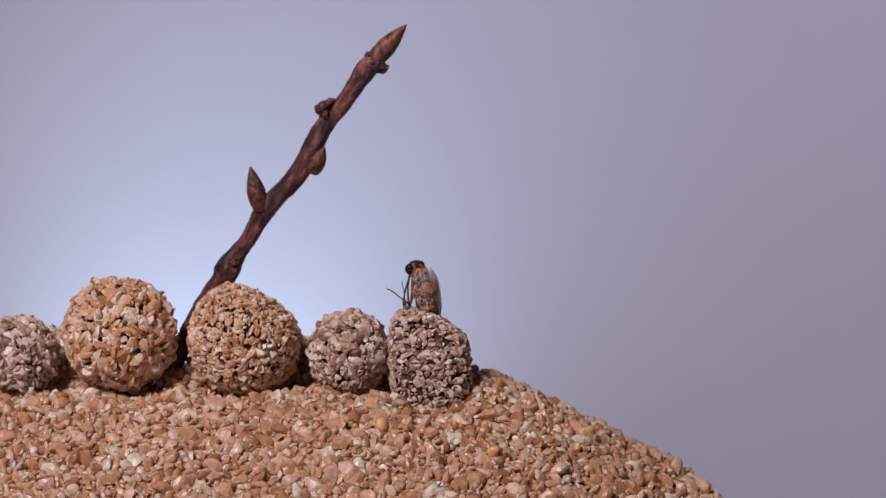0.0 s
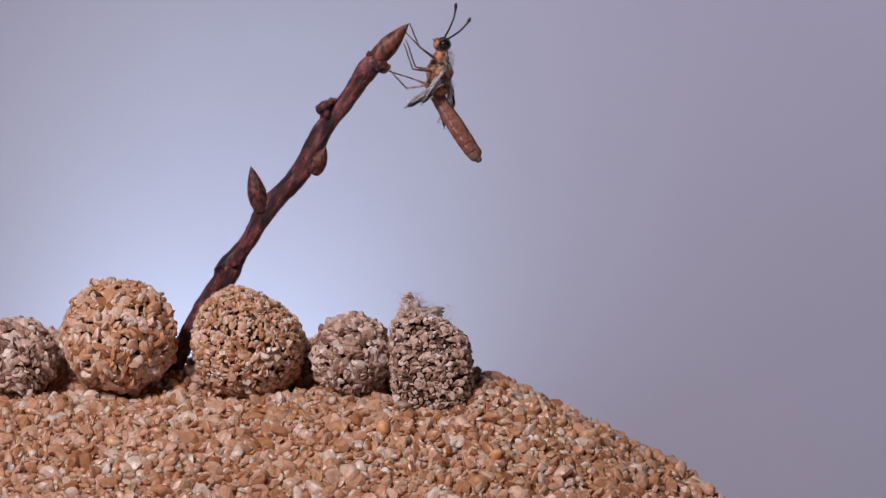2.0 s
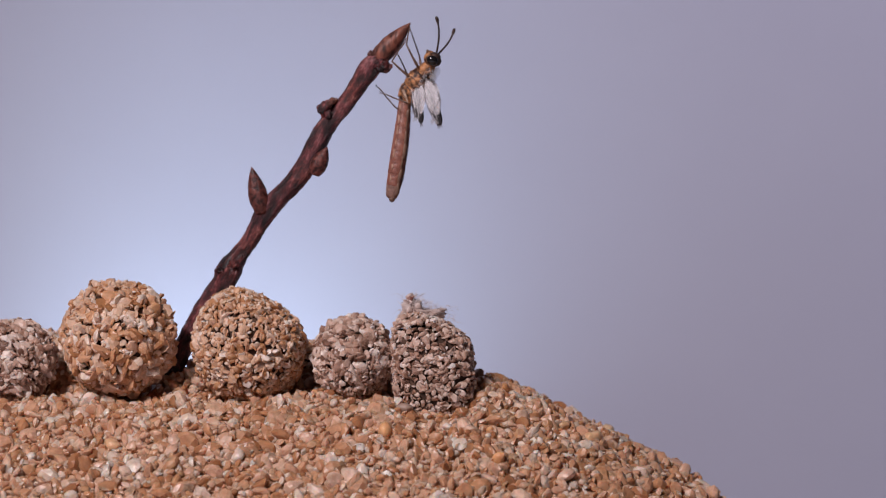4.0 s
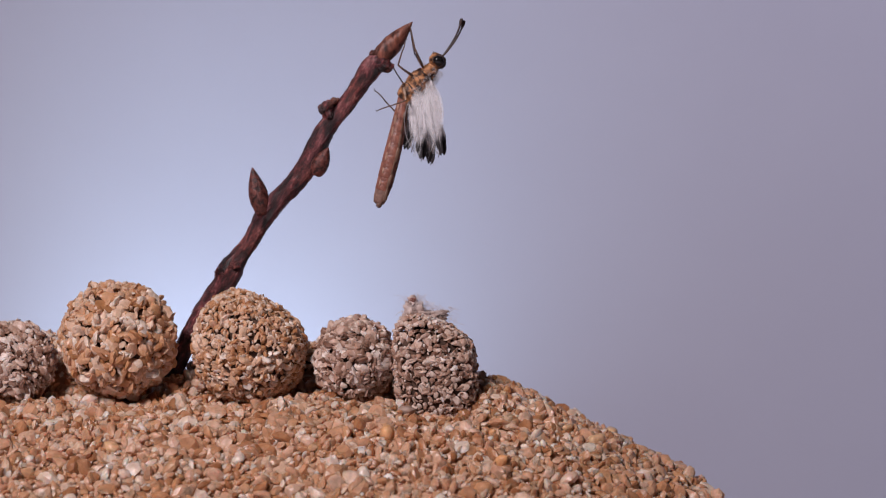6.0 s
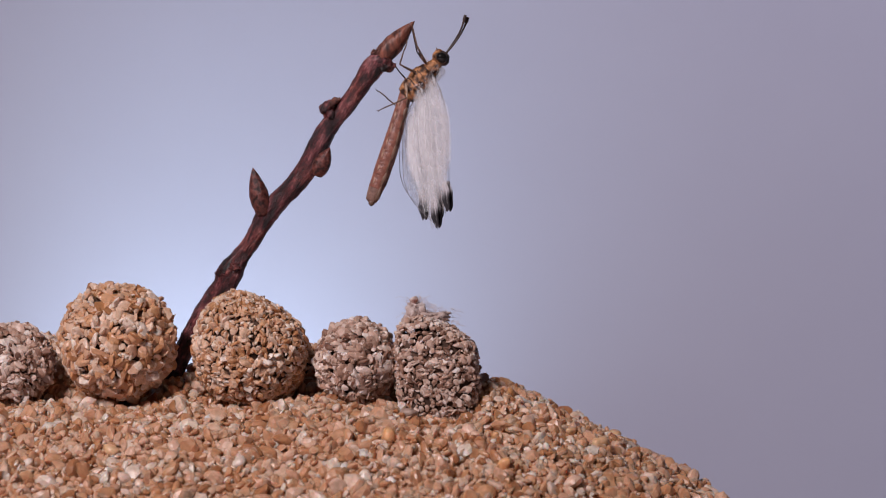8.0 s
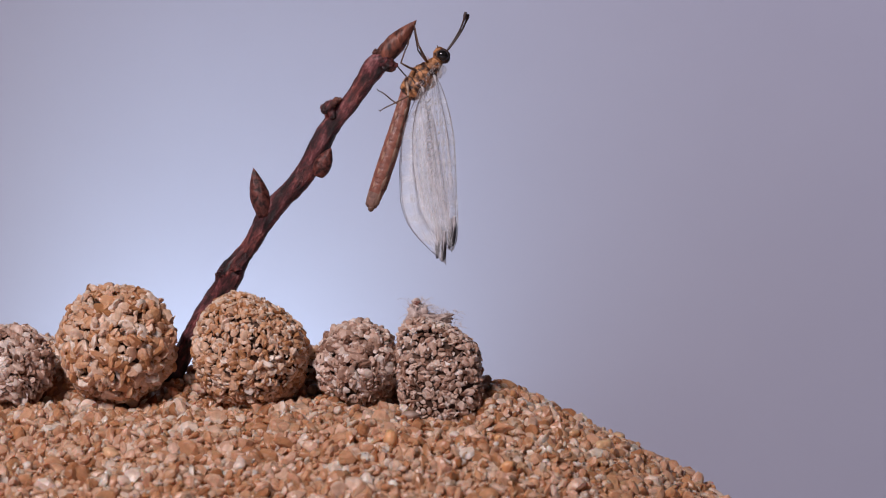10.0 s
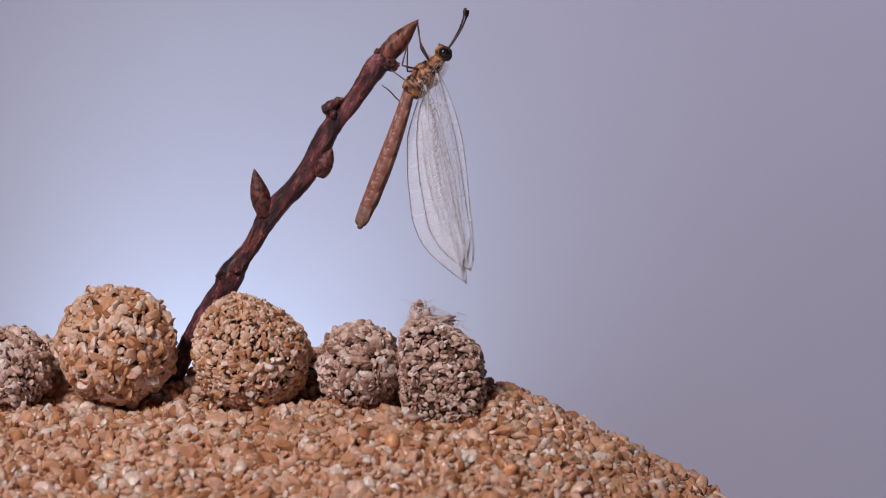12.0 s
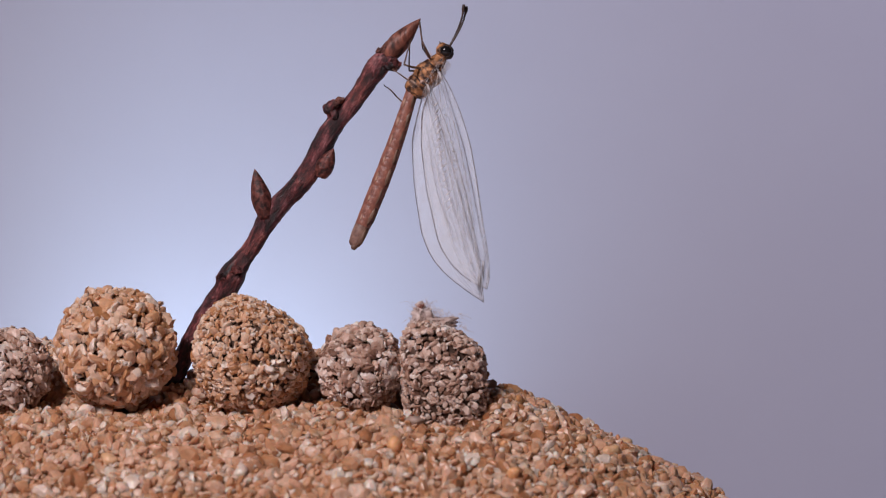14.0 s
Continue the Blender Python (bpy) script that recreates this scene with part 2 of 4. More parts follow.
def blob(bm, centre, radii, level=3, rough=0.0, seed=0.0, slot=0):
    got = bmesh.ops.create_icosphere(bm, subdivisions=level, radius=1.0)
    for v in got["verts"]:
        k = 1 + rough * noise.noise(v.co * 1.7 + Vector((seed, seed * 2, 0)))
        v.co = Vector(centre) + Vector((v.co.x * radii[0], v.co.y * radii[1], v.co.z * radii[2])) * k
        for f in v.link_faces:
            f.material_index = slot


# ---- sand ----
def pebble_shapes(count, rng):
    """Unit pebbles with worn facets: vertices and triangles."""
    bm = bmesh.new()
    bmesh.ops.create_icosphere(bm, subdivisions=2, radius=1.0)
    base = np.array([v.co[:] for v in bm.verts])
    tris = np.array([[v.index for v in f.verts] for f in bm.faces])
    bm.free()
    shapes = []
    for _ in range(count):
        n = rng.normal(size=(9, 3))
        n /= np.linalg.norm(n, axis=1)[:, None]
        d = rng.uniform(0.50, 0.88, 9)
        cut = np.maximum(base @ n.T, 1e-3)
        k = np.minimum(1.0, (d / cut).min(axis=1))
        v = base * k[:, None]
        v = v * np.array([1.0, rng.uniform(0.72, 1.0), rng.uniform(0.55, 0.85)])
        shapes.append(v / np.abs(v).max())
    return np.array(shapes), tris


RNG = np.random.default_rng(7)
PEBBLES, PEBBLE_TRIS = pebble_shapes(40, RNG)


PEBBLE_MESHES = {}


def pebble_mesh(k, mat):
    """One shared pebble, a millimetre in half length."""
    if (k, mat.name) not in PEBBLE_MESHES:
        me = bpy.data.meshes.new("sand_grain")
        me.from_pydata([tuple(v) for v in PEBBLES[k] * MM], [], [tuple(int(i) for i in f) for f in PEBBLE_TRIS])
        me.materials.append(mat)
        PEBBLE_MESHES[k, mat.name] = me
    return PEBBLE_MESHES[k, mat.name]


def turns(n, normals):
    """Random turns; with normals given, the flat side lies roughly across them."""
    if normals is None:
        q = RNG.normal(size=(n, 4))
    else:
        z = np.array(normals)
        a = np.stack([1.02 + z[:, 2], -z[:, 1], z[:, 0], np.zeros(n)], 1)
        a /= np.linalg.norm(a, axis=1)[:, None]
        a += RNG.normal(scale=0.38, size=(n, 4))
        s = RNG.uniform(0, math.pi, n)
        c, d = np.cos(s), np.sin(s)
        q = np.stack([a[:, 0] * c - a[:, 3] * d, a[:, 1] * c + a[:, 2] * d, a[:, 2] * c - a[:, 1] * d, a[:, 3] * c + a[:, 0] * d], 1)
    return q / np.linalg.norm(q, axis=1)[:, None]


def grains(name, places, sizes, mat, parent, normals=None, label="", single=None, joined_parent=True, flat=1.0):
    """Many grains. Those marked as single are parts of their own, the others are joined into one mesh.
    Places and sizes in millimetres; flat sides turn towards the normals."""
    places, sizes = np.array(places), np.array(sizes)
    q = turns(len(places), normals)
    if single is not None:
        for p, r, t in zip(places[single], sizes[single], q[single]):
            ob = new("sand_grain", pebble_mesh(int(RNG.integers(0, len(PEBBLES))), mat))
            ob.parent = parent
            ob.rotation_mode = "QUATERNION"
            ob.location, ob.rotation_quaternion, ob.scale = Vector(p) * MM, t, (r, r, r * flat)
        places, sizes, q = places[~single], sizes[~single], q[~single]
    n = len(places)
    shape = PEBBLES[RNG.integers(0, len(PEBBLES), n)] * np.array([1, 1, flat])
    w, x, y, z = q.T
    rot = np.stack([1 - 2 * (y * y + z * z), 2 * (x * y - w * z), 2 * (x * z + w * y),
                    2 * (x * y + w * z), 1 - 2 * (x * x + z * z), 2 * (y * z - w * x),
                    2 * (x * z - w * y), 2 * (y * z + w * x), 1 - 2 * (x * x + y * y)], axis=1).reshape(n, 3, 3)
    v = np.einsum("nij,nkj->nki", rot, shape) * np.array(sizes)[:, None, None] + np.array(places)[:, None, :]
    f = PEBBLE_TRIS[None] + (np.arange(n) * shape.shape[1])[:, None, None]
    me = bpy.data.meshes.new(name)
    me.vertices.add(v.size // 3)
    me.vertices.foreach_set("co", (v * MM).ravel())
    me.loops.add(f.size)
    me.loops.foreach_set("vertex_index", f.ravel())
    me.polygons.add(f.size // 3)
    me.polygons.foreach_set("loop_start", np.arange(0, f.size, 3))
    me.polygons.foreach_set("use_smooth", np.zeros(f.size // 3, bool))
    me.update(calc_edges=True)
    me.materials.append(mat)
    ob = new(name, me)
    if joined_parent:
        ob.parent = parent
    return tagged(ob, label=label, kind="stuff")


HOLLOWS = [(-43, -0.5, 4.1, 1.0), (-32.6, -0.8, 5.6, 1.0), (-20.1, -0.6, 5.4, 1.0), (-9.4, -0.6, 4.0, 1.0), (-1.1, -2.4, 3.9, 1.0),
           (-1.0, -6.8, 3.8, 1.1), (-9.4, -5.2, 3.2, 0.5), (-5.4, -1.6, 2.9, 3.0), (-14.7, -0.2, 2.6, 1.8), (-26.0, 3.2, 3.2, -1.9), (-38.6, -0.2, 2.5, 1.2), (-39.5, 4.8, 3.4, -1.6)]


def mound_height(x, y):
    """The sand heap: a flat crest, its far end falling off at the angle of repose."""
    dx = np.maximum(0, x + 1.35) + np.maximum(0, -75 - x)
    r = np.hypot(dx, 1.22 * (y - 2.5))
    crest = 32.7 - 0.9 * np.clip((-6 - x) / 14, 0, 1)
    wave = 0.35 * np.sin(x * 0.31 + 0.7) * np.sin(y * 0.27 + 1.1) + 0.25 * np.sin(x * 0.83 + y * 0.6)
    for cx, cy, size, depth in HOLLOWS:
        wave = wave - depth * np.exp(-(((x - cx) ** 2 + (y - cy) ** 2) / (0.92 * size) ** 2) ** 2)
    return crest - 0.73 * (np.sqrt(r * r + 225) - 15) + wave


def build_mound():
    xs = np.concatenate([np.linspace(-170, -62, 28), np.linspace(-60, 40, 101), np.linspace(43, 100, 20)])
    ys = np.concatenate([np.linspace(-95, -42, 20), np.linspace(-40, 14, 55), np.linspace(17, 95, 24)])
    gx, gy = np.meshgrid(xs, ys)
    gz = np.maximum(mound_height(gx, gy), -31.0)
    bm = bmesh.new()
    vs = [bm.verts.new(p) for p in zip(gx.ravel(), gy.ravel(), gz.ravel() - 0.42)]
    w = len(xs)
    for j in range(len(ys) - 1):
        for i in range(w - 1):
            a = j * w + i
            bm.faces.new((vs[a], vs[a + 1], vs[a + w + 1], vs[a + w]))
    heap = tagged(part("sand_mound", bm, MOUND), "heap of coarse tan quartz sand sloping down at one side", "sand", kind="structure")
    step = 0.52
    px, py = np.meshgrid(np.arange(-60, 40, step), np.arange(-38, 9, step * 0.86))
    px = px + (np.arange(px.shape[0]) % 2)[:, None] * step / 2
    px, py = px.ravel() + RNG.uniform(-0.28, 0.28, px.size), py.ravel() + RNG.uniform(-0.28, 0.28, px.size)
    size = np.clip(RNG.lognormal(-0.72, 0.42, px.size), 0.24, 1.25)
    pz = mound_height(px, py) - 0.25 + RNG.uniform(-0.22, 0.30, px.size)
    e = 0.2
    tip = RNG.normal(scale=0.50, size=(px.size, 3))
    nx = -(mound_height(px + e, py) - mound_height(px - e, py)) / (2 * e)
    ny = -(mound_height(px, py + e) - mound_height(px, py - e)) / (2 * e)
    nn = np.stack([nx, ny, np.ones_like(nx)], 1)
    nn /= np.linalg.norm(nn, axis=1)[:, None]
    near = (np.abs(px + 22) < 26) & (py > -11.5) & (py < -6.5) & (size > 0.5)
    near &= np.cumsum(near) <= 300
    ob = grains("sand_grains", np.stack([px, py, pz], 1), size, SAND, heap, nn + tip, "loose coarse tan quartz sand grains on the heap", near, False, 0.70)
    tagged(ob, category="sand")


build_mound()


# ---- larger grains ----
PALE_STONE, GREY_STONE, ORANGE_STONE, BEIGE_STONE = "pale", "grey", "orange", "beige"
STONES = {"pale": (grain_material("pale_quartz", [(0.0, (0.80, 0.68, 0.60)), (1.0, (0.90, 0.82, 0.77))], 0.30, 0.5), "whitish translucent quartz pebble lying on the sand"),
          "grey": (grain_material("grey_stone", [(0.0, (0.36, 0.27, 0.23)), (1.0, (0.50, 0.38, 0.32))], 0.45, 0.2), "grey-brown flat pebble beside a cocoon"),
          "orange": (grain_material("orange_quartz", [(0.0, (0.72, 0.36, 0.16)), (1.0, (0.82, 0.48, 0.25))], 0.30, 0.5), "honey-orange rounded quartz pebble on the sand"),
          "beige": (grain_material("beige_quartz", [(0.0, (0.74, 0.47, 0.27)), (1.0, (0.82, 0.57, 0.36))], 0.30, 0.5), "smooth beige quartz pebble on the sand slope")}


def build_stones():
    for k, (kind, x, y, r) in enumerate(((GREY_STONE, -25.79, 1.35, 0.71), (PALE_STONE, -13.90, 1.87, 0.76), (PALE_STONE, -11.00, -5.23, 0.53),
                                        (PALE_STONE, -6.61, 0.41, 0.81), (GREY_STONE, -4.10, -6.21, 1.05), (ORANGE_STONE, 5.54, -1.01, 0.75),
                                        (ORANGE_STONE, -6.01, -11.11, 0.83), (ORANGE_STONE, 4.66, -13.51, 0.97), (BEIGE_STONE, 14.13, -5.55, 1.00),
                                        (BEIGE_STONE, 16.00, 2.11, 0.98), (PALE_STONE, -19.95, -12.35, 0.87), (BEIGE_STONE, -31.95, -10.85, 0.88),
                                        (PALE_STONE, -39.50, -12.09, 0.67), (PALE_STONE, -26.54, -3.37, 0.64), (PALE_STONE, -9.73, -11.05, 0.67),
                                        (PALE_STONE, -42.16, 0.01, 0.81), (BEIGE_STONE, -35.19, 5.27, 0.88), (BEIGE_STONE, 11.51, -5.05, 0.69),
                                        (PALE_STONE, 0.10, -8.65, 0.63), (ORANGE_STONE, 4.16, -8.87, 0.47))):
        mat, label = STONES[kind]
        me = pebble_mesh((k * 7) % len(PEBBLES), mat).copy()
        me.polygons.foreach_set("use_smooth", [True] * len(me.polygons))
        ob = new("pebble", me)
        ob.rotation_mode = "QUATERNION"
        ob.location = Vector((x, y, float(mound_height(np.array(x), np.array(y))) + 0.12)) * MM
        ob.rotation_quaternion = Euler((radians(-35 + 11 * (k % 5)), radians(9 * (k % 7) - 27), radians(k * 47))).to_quaternion()
        ob.scale = (r * 1.08, r * 1.05, r * 1.05)
        tagged(ob, label, "pebble", "larger pebbles on the sand")


build_stones()


# ---- setting ----
def build_setting():
    bm = bmesh.new()
    line = [(-560, -31.5), (180, -31.5)]
    line += [(180 + 140 * math.sin(a), 108.5 - 140 * math.cos(a)) for a in np.linspace(0.1, math.pi / 2, 14)]
    line += [(320, 620)]
    rows = [[bm.verts.new((x, y, z)) for y, z in line] for x in (-560, 560)]
    for k in range(len(line) - 1):
        bm.faces.new((rows[0][k], rows[1][k], rows[1][k + 1], rows[0][k + 1]))
    ob = tagged(part("backdrop", bm, PAPER), "pale blue-grey seamless paper backdrop lit from below", "backdrop", kind="structure")
    solid = ob.modifiers.new("thickness", "SOLIDIFY")
    solid.thickness, solid.offset = 0.0015, -1
    # assumed walls and ceiling, out of view, added to close in the light
    for name, lo, hi in (("wall_west", (-600, -600, -40), (-565, 400, 640)), ("wall_east", (565, -600, -40), (600, 400, 640)),
                         ("wall_south", (-600, -640, -40), (600, -600, 640)), ("ceiling", (-600, -640, 640), (600, 400, 670))):
        bm = bmesh.new()
        bmesh.ops.create_cube(bm, size=1.0)
        for v in bm.verts:
            v.co = Vector([lo[i] if v.co[i] < 0 else hi[i] for i in range(3)])
        tagged(part(name, bm, UNSEEN_WALL, smooth=False), "unseen grey surface added around the set to control bounced light", name.split("_")[0], kind="structure")


build_setting()


# ---- cocoons ----
def cocoon(centre, radii, grain, count, mat, label, tilt=0.0, hole=False, square=2.0, slant=0.0):
    base = empty("cocoon", (centre[0], centre[1], centre[2] - radii[2]))
    base.rotation_mode = "QUATERNION"
    base.rotation_quaternion = Euler((0, radians(tilt), 0)).to_quaternion()
    mid = Vector((0, 0, radii[2]))
    bm = bmesh.new()
    # inner core, set back and coloured dark to paint shade between grains
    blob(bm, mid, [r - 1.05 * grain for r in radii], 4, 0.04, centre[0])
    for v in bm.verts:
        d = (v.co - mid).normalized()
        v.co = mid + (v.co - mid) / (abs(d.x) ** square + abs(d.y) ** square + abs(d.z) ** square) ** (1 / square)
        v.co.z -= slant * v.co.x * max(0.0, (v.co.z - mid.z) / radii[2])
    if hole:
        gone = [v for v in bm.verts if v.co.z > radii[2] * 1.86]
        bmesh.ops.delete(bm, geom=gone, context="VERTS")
    core = part("shaded_silk_core", bm, SILK_GAP_SHADE, base, "silk lining coloured dark as shade in the gaps of the sand crust")
    if hole:
        s = core.modifiers.new("thickness", "SOLIDIFY")
        s.thickness = 0.0003
    count = int(count * 1.25)
    i = np.arange(count) + 0.5
    ph, th = np.arccos(1 - 2 * i / count), math.pi * (1 + 5 ** 0.5) * i
    n = np.stack([np.cos(th) * np.sin(ph), np.sin(th) * np.sin(ph), np.cos(ph)], 1) + RNG.normal(scale=0.045, size=(count, 3))
    n /= np.linalg.norm(n, axis=1)[:, None]
    if hole:
        n = n[(n[:, 2] < 0.95) | (RNG.random(len(n)) < 0.2)]
    lump = np.array([1 + 0.035 * noise.noise(Vector(v) * 2.3 + Vector((centre[0], 0, 0))) for v in n])
    size = grain * np.clip(RNG.lognormal(-0.16, 0.38, len(n)), 0.40, 1.7)
    lump = lump / (np.abs(n) ** square).sum(axis=1) ** (1 / square)
    p = n * np.array(radii) * lump[:, None] - n * (size * 0.35)[:, None] + RNG.normal(scale=0.06, size=n.shape) + np.array(mid)
    p[:, 2] -= slant * p[:, 0] * np.maximum(0, (p[:, 2] - mid.z) / radii[2])
    front = (n[:, 1] < -0.35) & (centre[1] < 5)
    front &= RNG.random(len(n)) < 0.62
    front &= np.cumsum(front) <= 290
    grains("grain_crust", p, size * 1.13, mat, base, n + RNG.normal(scale=0.22, size=n.shape), "crust of glued sand grains", front, flat=0.55)
    return tagged(base, label, "cocoon", "sand cocoons on the crest")


cocoon((-43.16, -0.50, 34.07), (4.1, 4.1, 4.1), 0.45, 850, CRUST_GREY, "small round greyish cocoon of glued sand grains")
cocoon((-32.70, -0.80, 36.42), (5.6, 5.6, 5.6), 0.58, 1000, CRUST_WARM, "large round tan cocoon coated with coarse sand grains")
GOLDEN = cocoon((-20.05, -0.60, 35.70), (5.55, 5.4, 5.5), 0.365, 2150, CRUST_WARM, "round golden-tan cocoon coated with fine sand grains", slant=0.27)
SMALL = cocoon((-9.50, -0.60, 34.53), (4.0, 4.0, 4.1), 0.46, 820, CRUST_GREY, "small round grey-brown cocoon of glued sand grains")
OPEN = cocoon((-0.91, -2.40, 33.35), (4.0, 3.95, 5.25), 0.32, 2000, CRUST_GREY, "tall grey-brown cocoon torn open at its top", -4, True, 3.0, 0.42)
cocoon((-41.00, 7.00, 34.10), (2.6, 2.6, 2.6), 0.45, 360, CRUST_WARM, "tan sand cocoon half hidden behind the row")
cocoon((-14.67, 7.00, 32.68), (3.2, 3.2, 3.2), 0.5, 400, CRUST_WARM, "tan sand cocoon half hidden behind the row")


# ---- twig ----
def bud(bm, base, tip, width, seed, scales=5):
    """A pointed bud of overlapping scales."""
    base, tip = Vector(base), Vector(tip)
    axis = tip - base
    us = np.linspace(0, 1, 16)
    rad = [max(0.03, width * 0.76 * math.sin(math.pi * (0.22 + 0.775 * u)) ** 0.9 * (1 + 0.018 * math.sin(u * scales * 6.28))) for u in us]
    tube(bm, [base + axis * float(u) for u in us], rad, 14, 0.08, seed)


def build_twig():
    base = empty("twig", (-26.99, 2.50, 32.32))
    o = Vector((-26.99, 2.50, 32.32))
    rows = [(*(-28.08, 3.00, 31.83), 0.95), (*(-27.02, 2.80, 34.51), 0.98), (*(-26.31, 2.70, 36.19), 0.90), (*(-25.55, 2.60, 37.76), 0.80), (*(-24.37, 2.40, 39.67), 0.90), (*(-22.68, 2.20, 41.64), 1.14),
            (*(-21.91, 2.00, 43.15), 1.30), (*(-20.97, 1.90, 44.60), 0.92), (*(-20.04, 1.80, 45.75), 0.84), (*(-19.17, 1.70, 47.25), 0.90), (*(-18.34, 1.50, 48.69), 1.06), (*(-17.18, 1.40, 50.13), 1.00),
            (*(-15.67, 1.20, 51.57), 0.98), (*(-14.39, 1.00, 53.18), 1.00), (*(-13.41, 0.90, 55.07), 1.03), (*(-12.54, 0.80, 56.79), 0.98), (*(-11.50, 0.60, 58.28), 0.92), (*(-9.88, 0.40, 60.11), 0.86),
            (*(-8.72, 0.20, 61.93), 0.94), (*(-7.69, 0.10, 63.30), 1.10), (*(-6.88, 0.00, 64.21), 1.02)]
    line = spline(rows, 110)
    bm = bmesh.new()
    tube(bm, [Vector(p[:3]) - o for p in line], [p[3] for p in line], 30, 0.12, 3.0)
    for v in bm.verts:
        k = noise.noise(Vector((v.co.x * 2.2, v.co.y * 2.2, v.co.z * 0.9))) * 0.13 + noise.noise(v.co * 4.5) * 0.07 + noise.noise(v.co * 9.0) * 0.03
        v.co += v.co.normalized().cross(Vector((0.5, 0, 0.85))).normalized() * k * 0.4 + Vector((0, -k, 0)) * 0.6
    part("stem", bm, BARK, base, "reddish-brown ridged bark")
    for name, a, b, w, mat, label in (("terminal_bud", (-7.40, 0.00, 63.75), (-3.66, -0.40, 67.79), 1.32, BUD, "pointed red-brown end bud"),
                                      ("side_bud", (-18.54, 1.00, 48.74), (-19.60, 0.60, 53.45), 1.26, BUD_DARK, "pointed dark red side bud"),
                                      ("knob", (-13.32, 0.20, 52.75), (-11.96, -0.60, 55.36), 1.15, BUD_DARK, "short dark knob")):
        bm = bmesh.new()
        bud(bm, Vector(a) - o, Vector(b) - o, w, w * 7)
        part(name, bm, mat, base, label)
    for name, at, size, mat, label in (("bud_scar", (-12.15, 0.15, 59.15), (0.74, 0.7, 0.98), BARK, "rough swelling of bark"),
                                       ("bud_scar", (-11.35, 0.00, 60.00), (0.50, 0.45, 0.28), BUD, "broken rim of the old bud"),
                                       ("bud_scar", (-11.75, -0.55, 59.62), (0.30, 0.26, 0.28), SCAR, "dark broken bud scar"),
                                       ("bud_scar", (-22.70, 1.20, 43.10), (0.66, 0.6, 0.42), BARK, "rough knot low on the twig"),
                                       ("bud_scar", (-21.41, 0.90, 43.68), (0.62, 0.5, 0.36), BARK, "rough knot low on the twig"),
                                       ("bud_scar", (-7.42, -0.50, 64.72), (0.46, 0.40, 0.30), SCAR, "black scar under the end bud"),
                                       ("bud_scar", (-6.64, -0.60, 63.48), (0.98, 0.6, 0.62), BARK, "rough ridge under the end bud"),
                                       ("bud_scar", (-6.18, -0.60, 63.02), (0.28, 0.4, 0.24), SCAR, "black scar under the end bud")):
        bm = bmesh.new()
        blob(bm, Vector(at) - o, size, 4, 0.55, size[0] * 9 + at[2])
        for v in bm.verts:
            v.co += Vector((0.6, -0.5, 0.6)) * 0.16 * noise.noise(v.co * 3.3)
        part(name, bm, mat, base, label)
    tagged(base, "bare reddish-brown twig with buds stuck in the sand", "twig")


build_twig()


# ---- shed skin ----
def build_shed_skin():
    base = empty("shed_skin")
    for k, (at, size) in enumerate((((-0.1, 0, -0.6), (0.62, 0.5, 0.95)), ((0.9, 0.1, -1.0), (1.15, 0.6, 0.50)), ((-0.2, -0.2, 0.2), (0.34, 0.3, 0.36)))):
        bm = bmesh.new()
        blob(bm, at, size, 4, 0.9, 3.1 * k + 1)
        for v in bm.verts:
            v.co += v.co.normalized() * 0.16 * noise.noise(v.co * 4.0)
        part("skin_husk", bm, SKIN, base, "crumpled whitish skin")
    bm = bmesh.new()
    blob(bm, (-0.22, -0.48, 0.32), (0.22, 0.12, 0.20), 3, 0.8, 4)
    part("husk_opening", bm, ABDOMEN, base, "brown hollow of the husk")
    for k in range(260):
        a, b = RNG.uniform(0, 6.28), RNG.uniform(0.15, 0.6)
        bm = bmesh.new()
        low = RNG.uniform(-0.5, 2.6) if k % 2 else RNG.uniform(-0.5, 0.3)
        p0 = Vector((0.30 * math.cos(a) + low, 0.45 * math.sin(a), RNG.uniform(-0.9, 0.45) - 0.32 * max(0.0, low)))
        way = Vector((math.cos(a) * b, math.sin(a) * b * 0.6, RNG.uniform(-0.3, 0.6)))
        bend = Vector((RNG.uniform(-0.6, 0.6), RNG.uniform(-0.4, 0.4), RNG.uniform(-0.6, 0.3)))
        curl = Vector((RNG.uniform(-0.2, 0.2), 0, RNG.uniform(-0.2, 0.2)))
        tube(bm, [p0 + way * u + bend * u * u + curl * math.sin(7 * u) for u in np.linspace(0, 1, 8)], [0.011] * 7 + [0.005], 4)
        part("hair", bm, SKIN, base)
    for o in base.children:
        o.data.transform(Matrix.Diagonal((1.35, 1.2, 1.2, 1)))
    return tagged(base, "crumpled whitish pupal skin sticking out of the open cocoon", "insect skin")


SHED = build_shed_skin()


# ---- the antlion ----
# Its own space: x forward to the head, y to its left, z up from its back; the origin is where the abdomen joins.
def barrel(bm, rows, sides=18, slot=0):
    """A body lofted along x from rows of (x, half width, half height, height of middle)."""
    rings = []
    for x, w, h, m in rows:
        rings.append([bm.verts.new((x, w * math.cos(a), m + h * math.sin(a))) for a in np.linspace(0, 2 * math.pi, sides, endpoint=False)])
    for a, b in zip(rings, rings[1:]):
        for k in range(sides):
            bm.faces.new((a[k], a[(k + 1) % sides], b[(k + 1) % sides], b[k])).material_index = slot
    bm.faces.new(rings[0][::-1])
    bm.faces.new(rings[-1])
    bmesh.ops.recalc_face_normals(bm, faces=bm.faces)


RING = 2.35
FEMUR, TIBIA = 2.7, 3.3
WING_SEGMENTS, WING_STRIPS = 8, 4


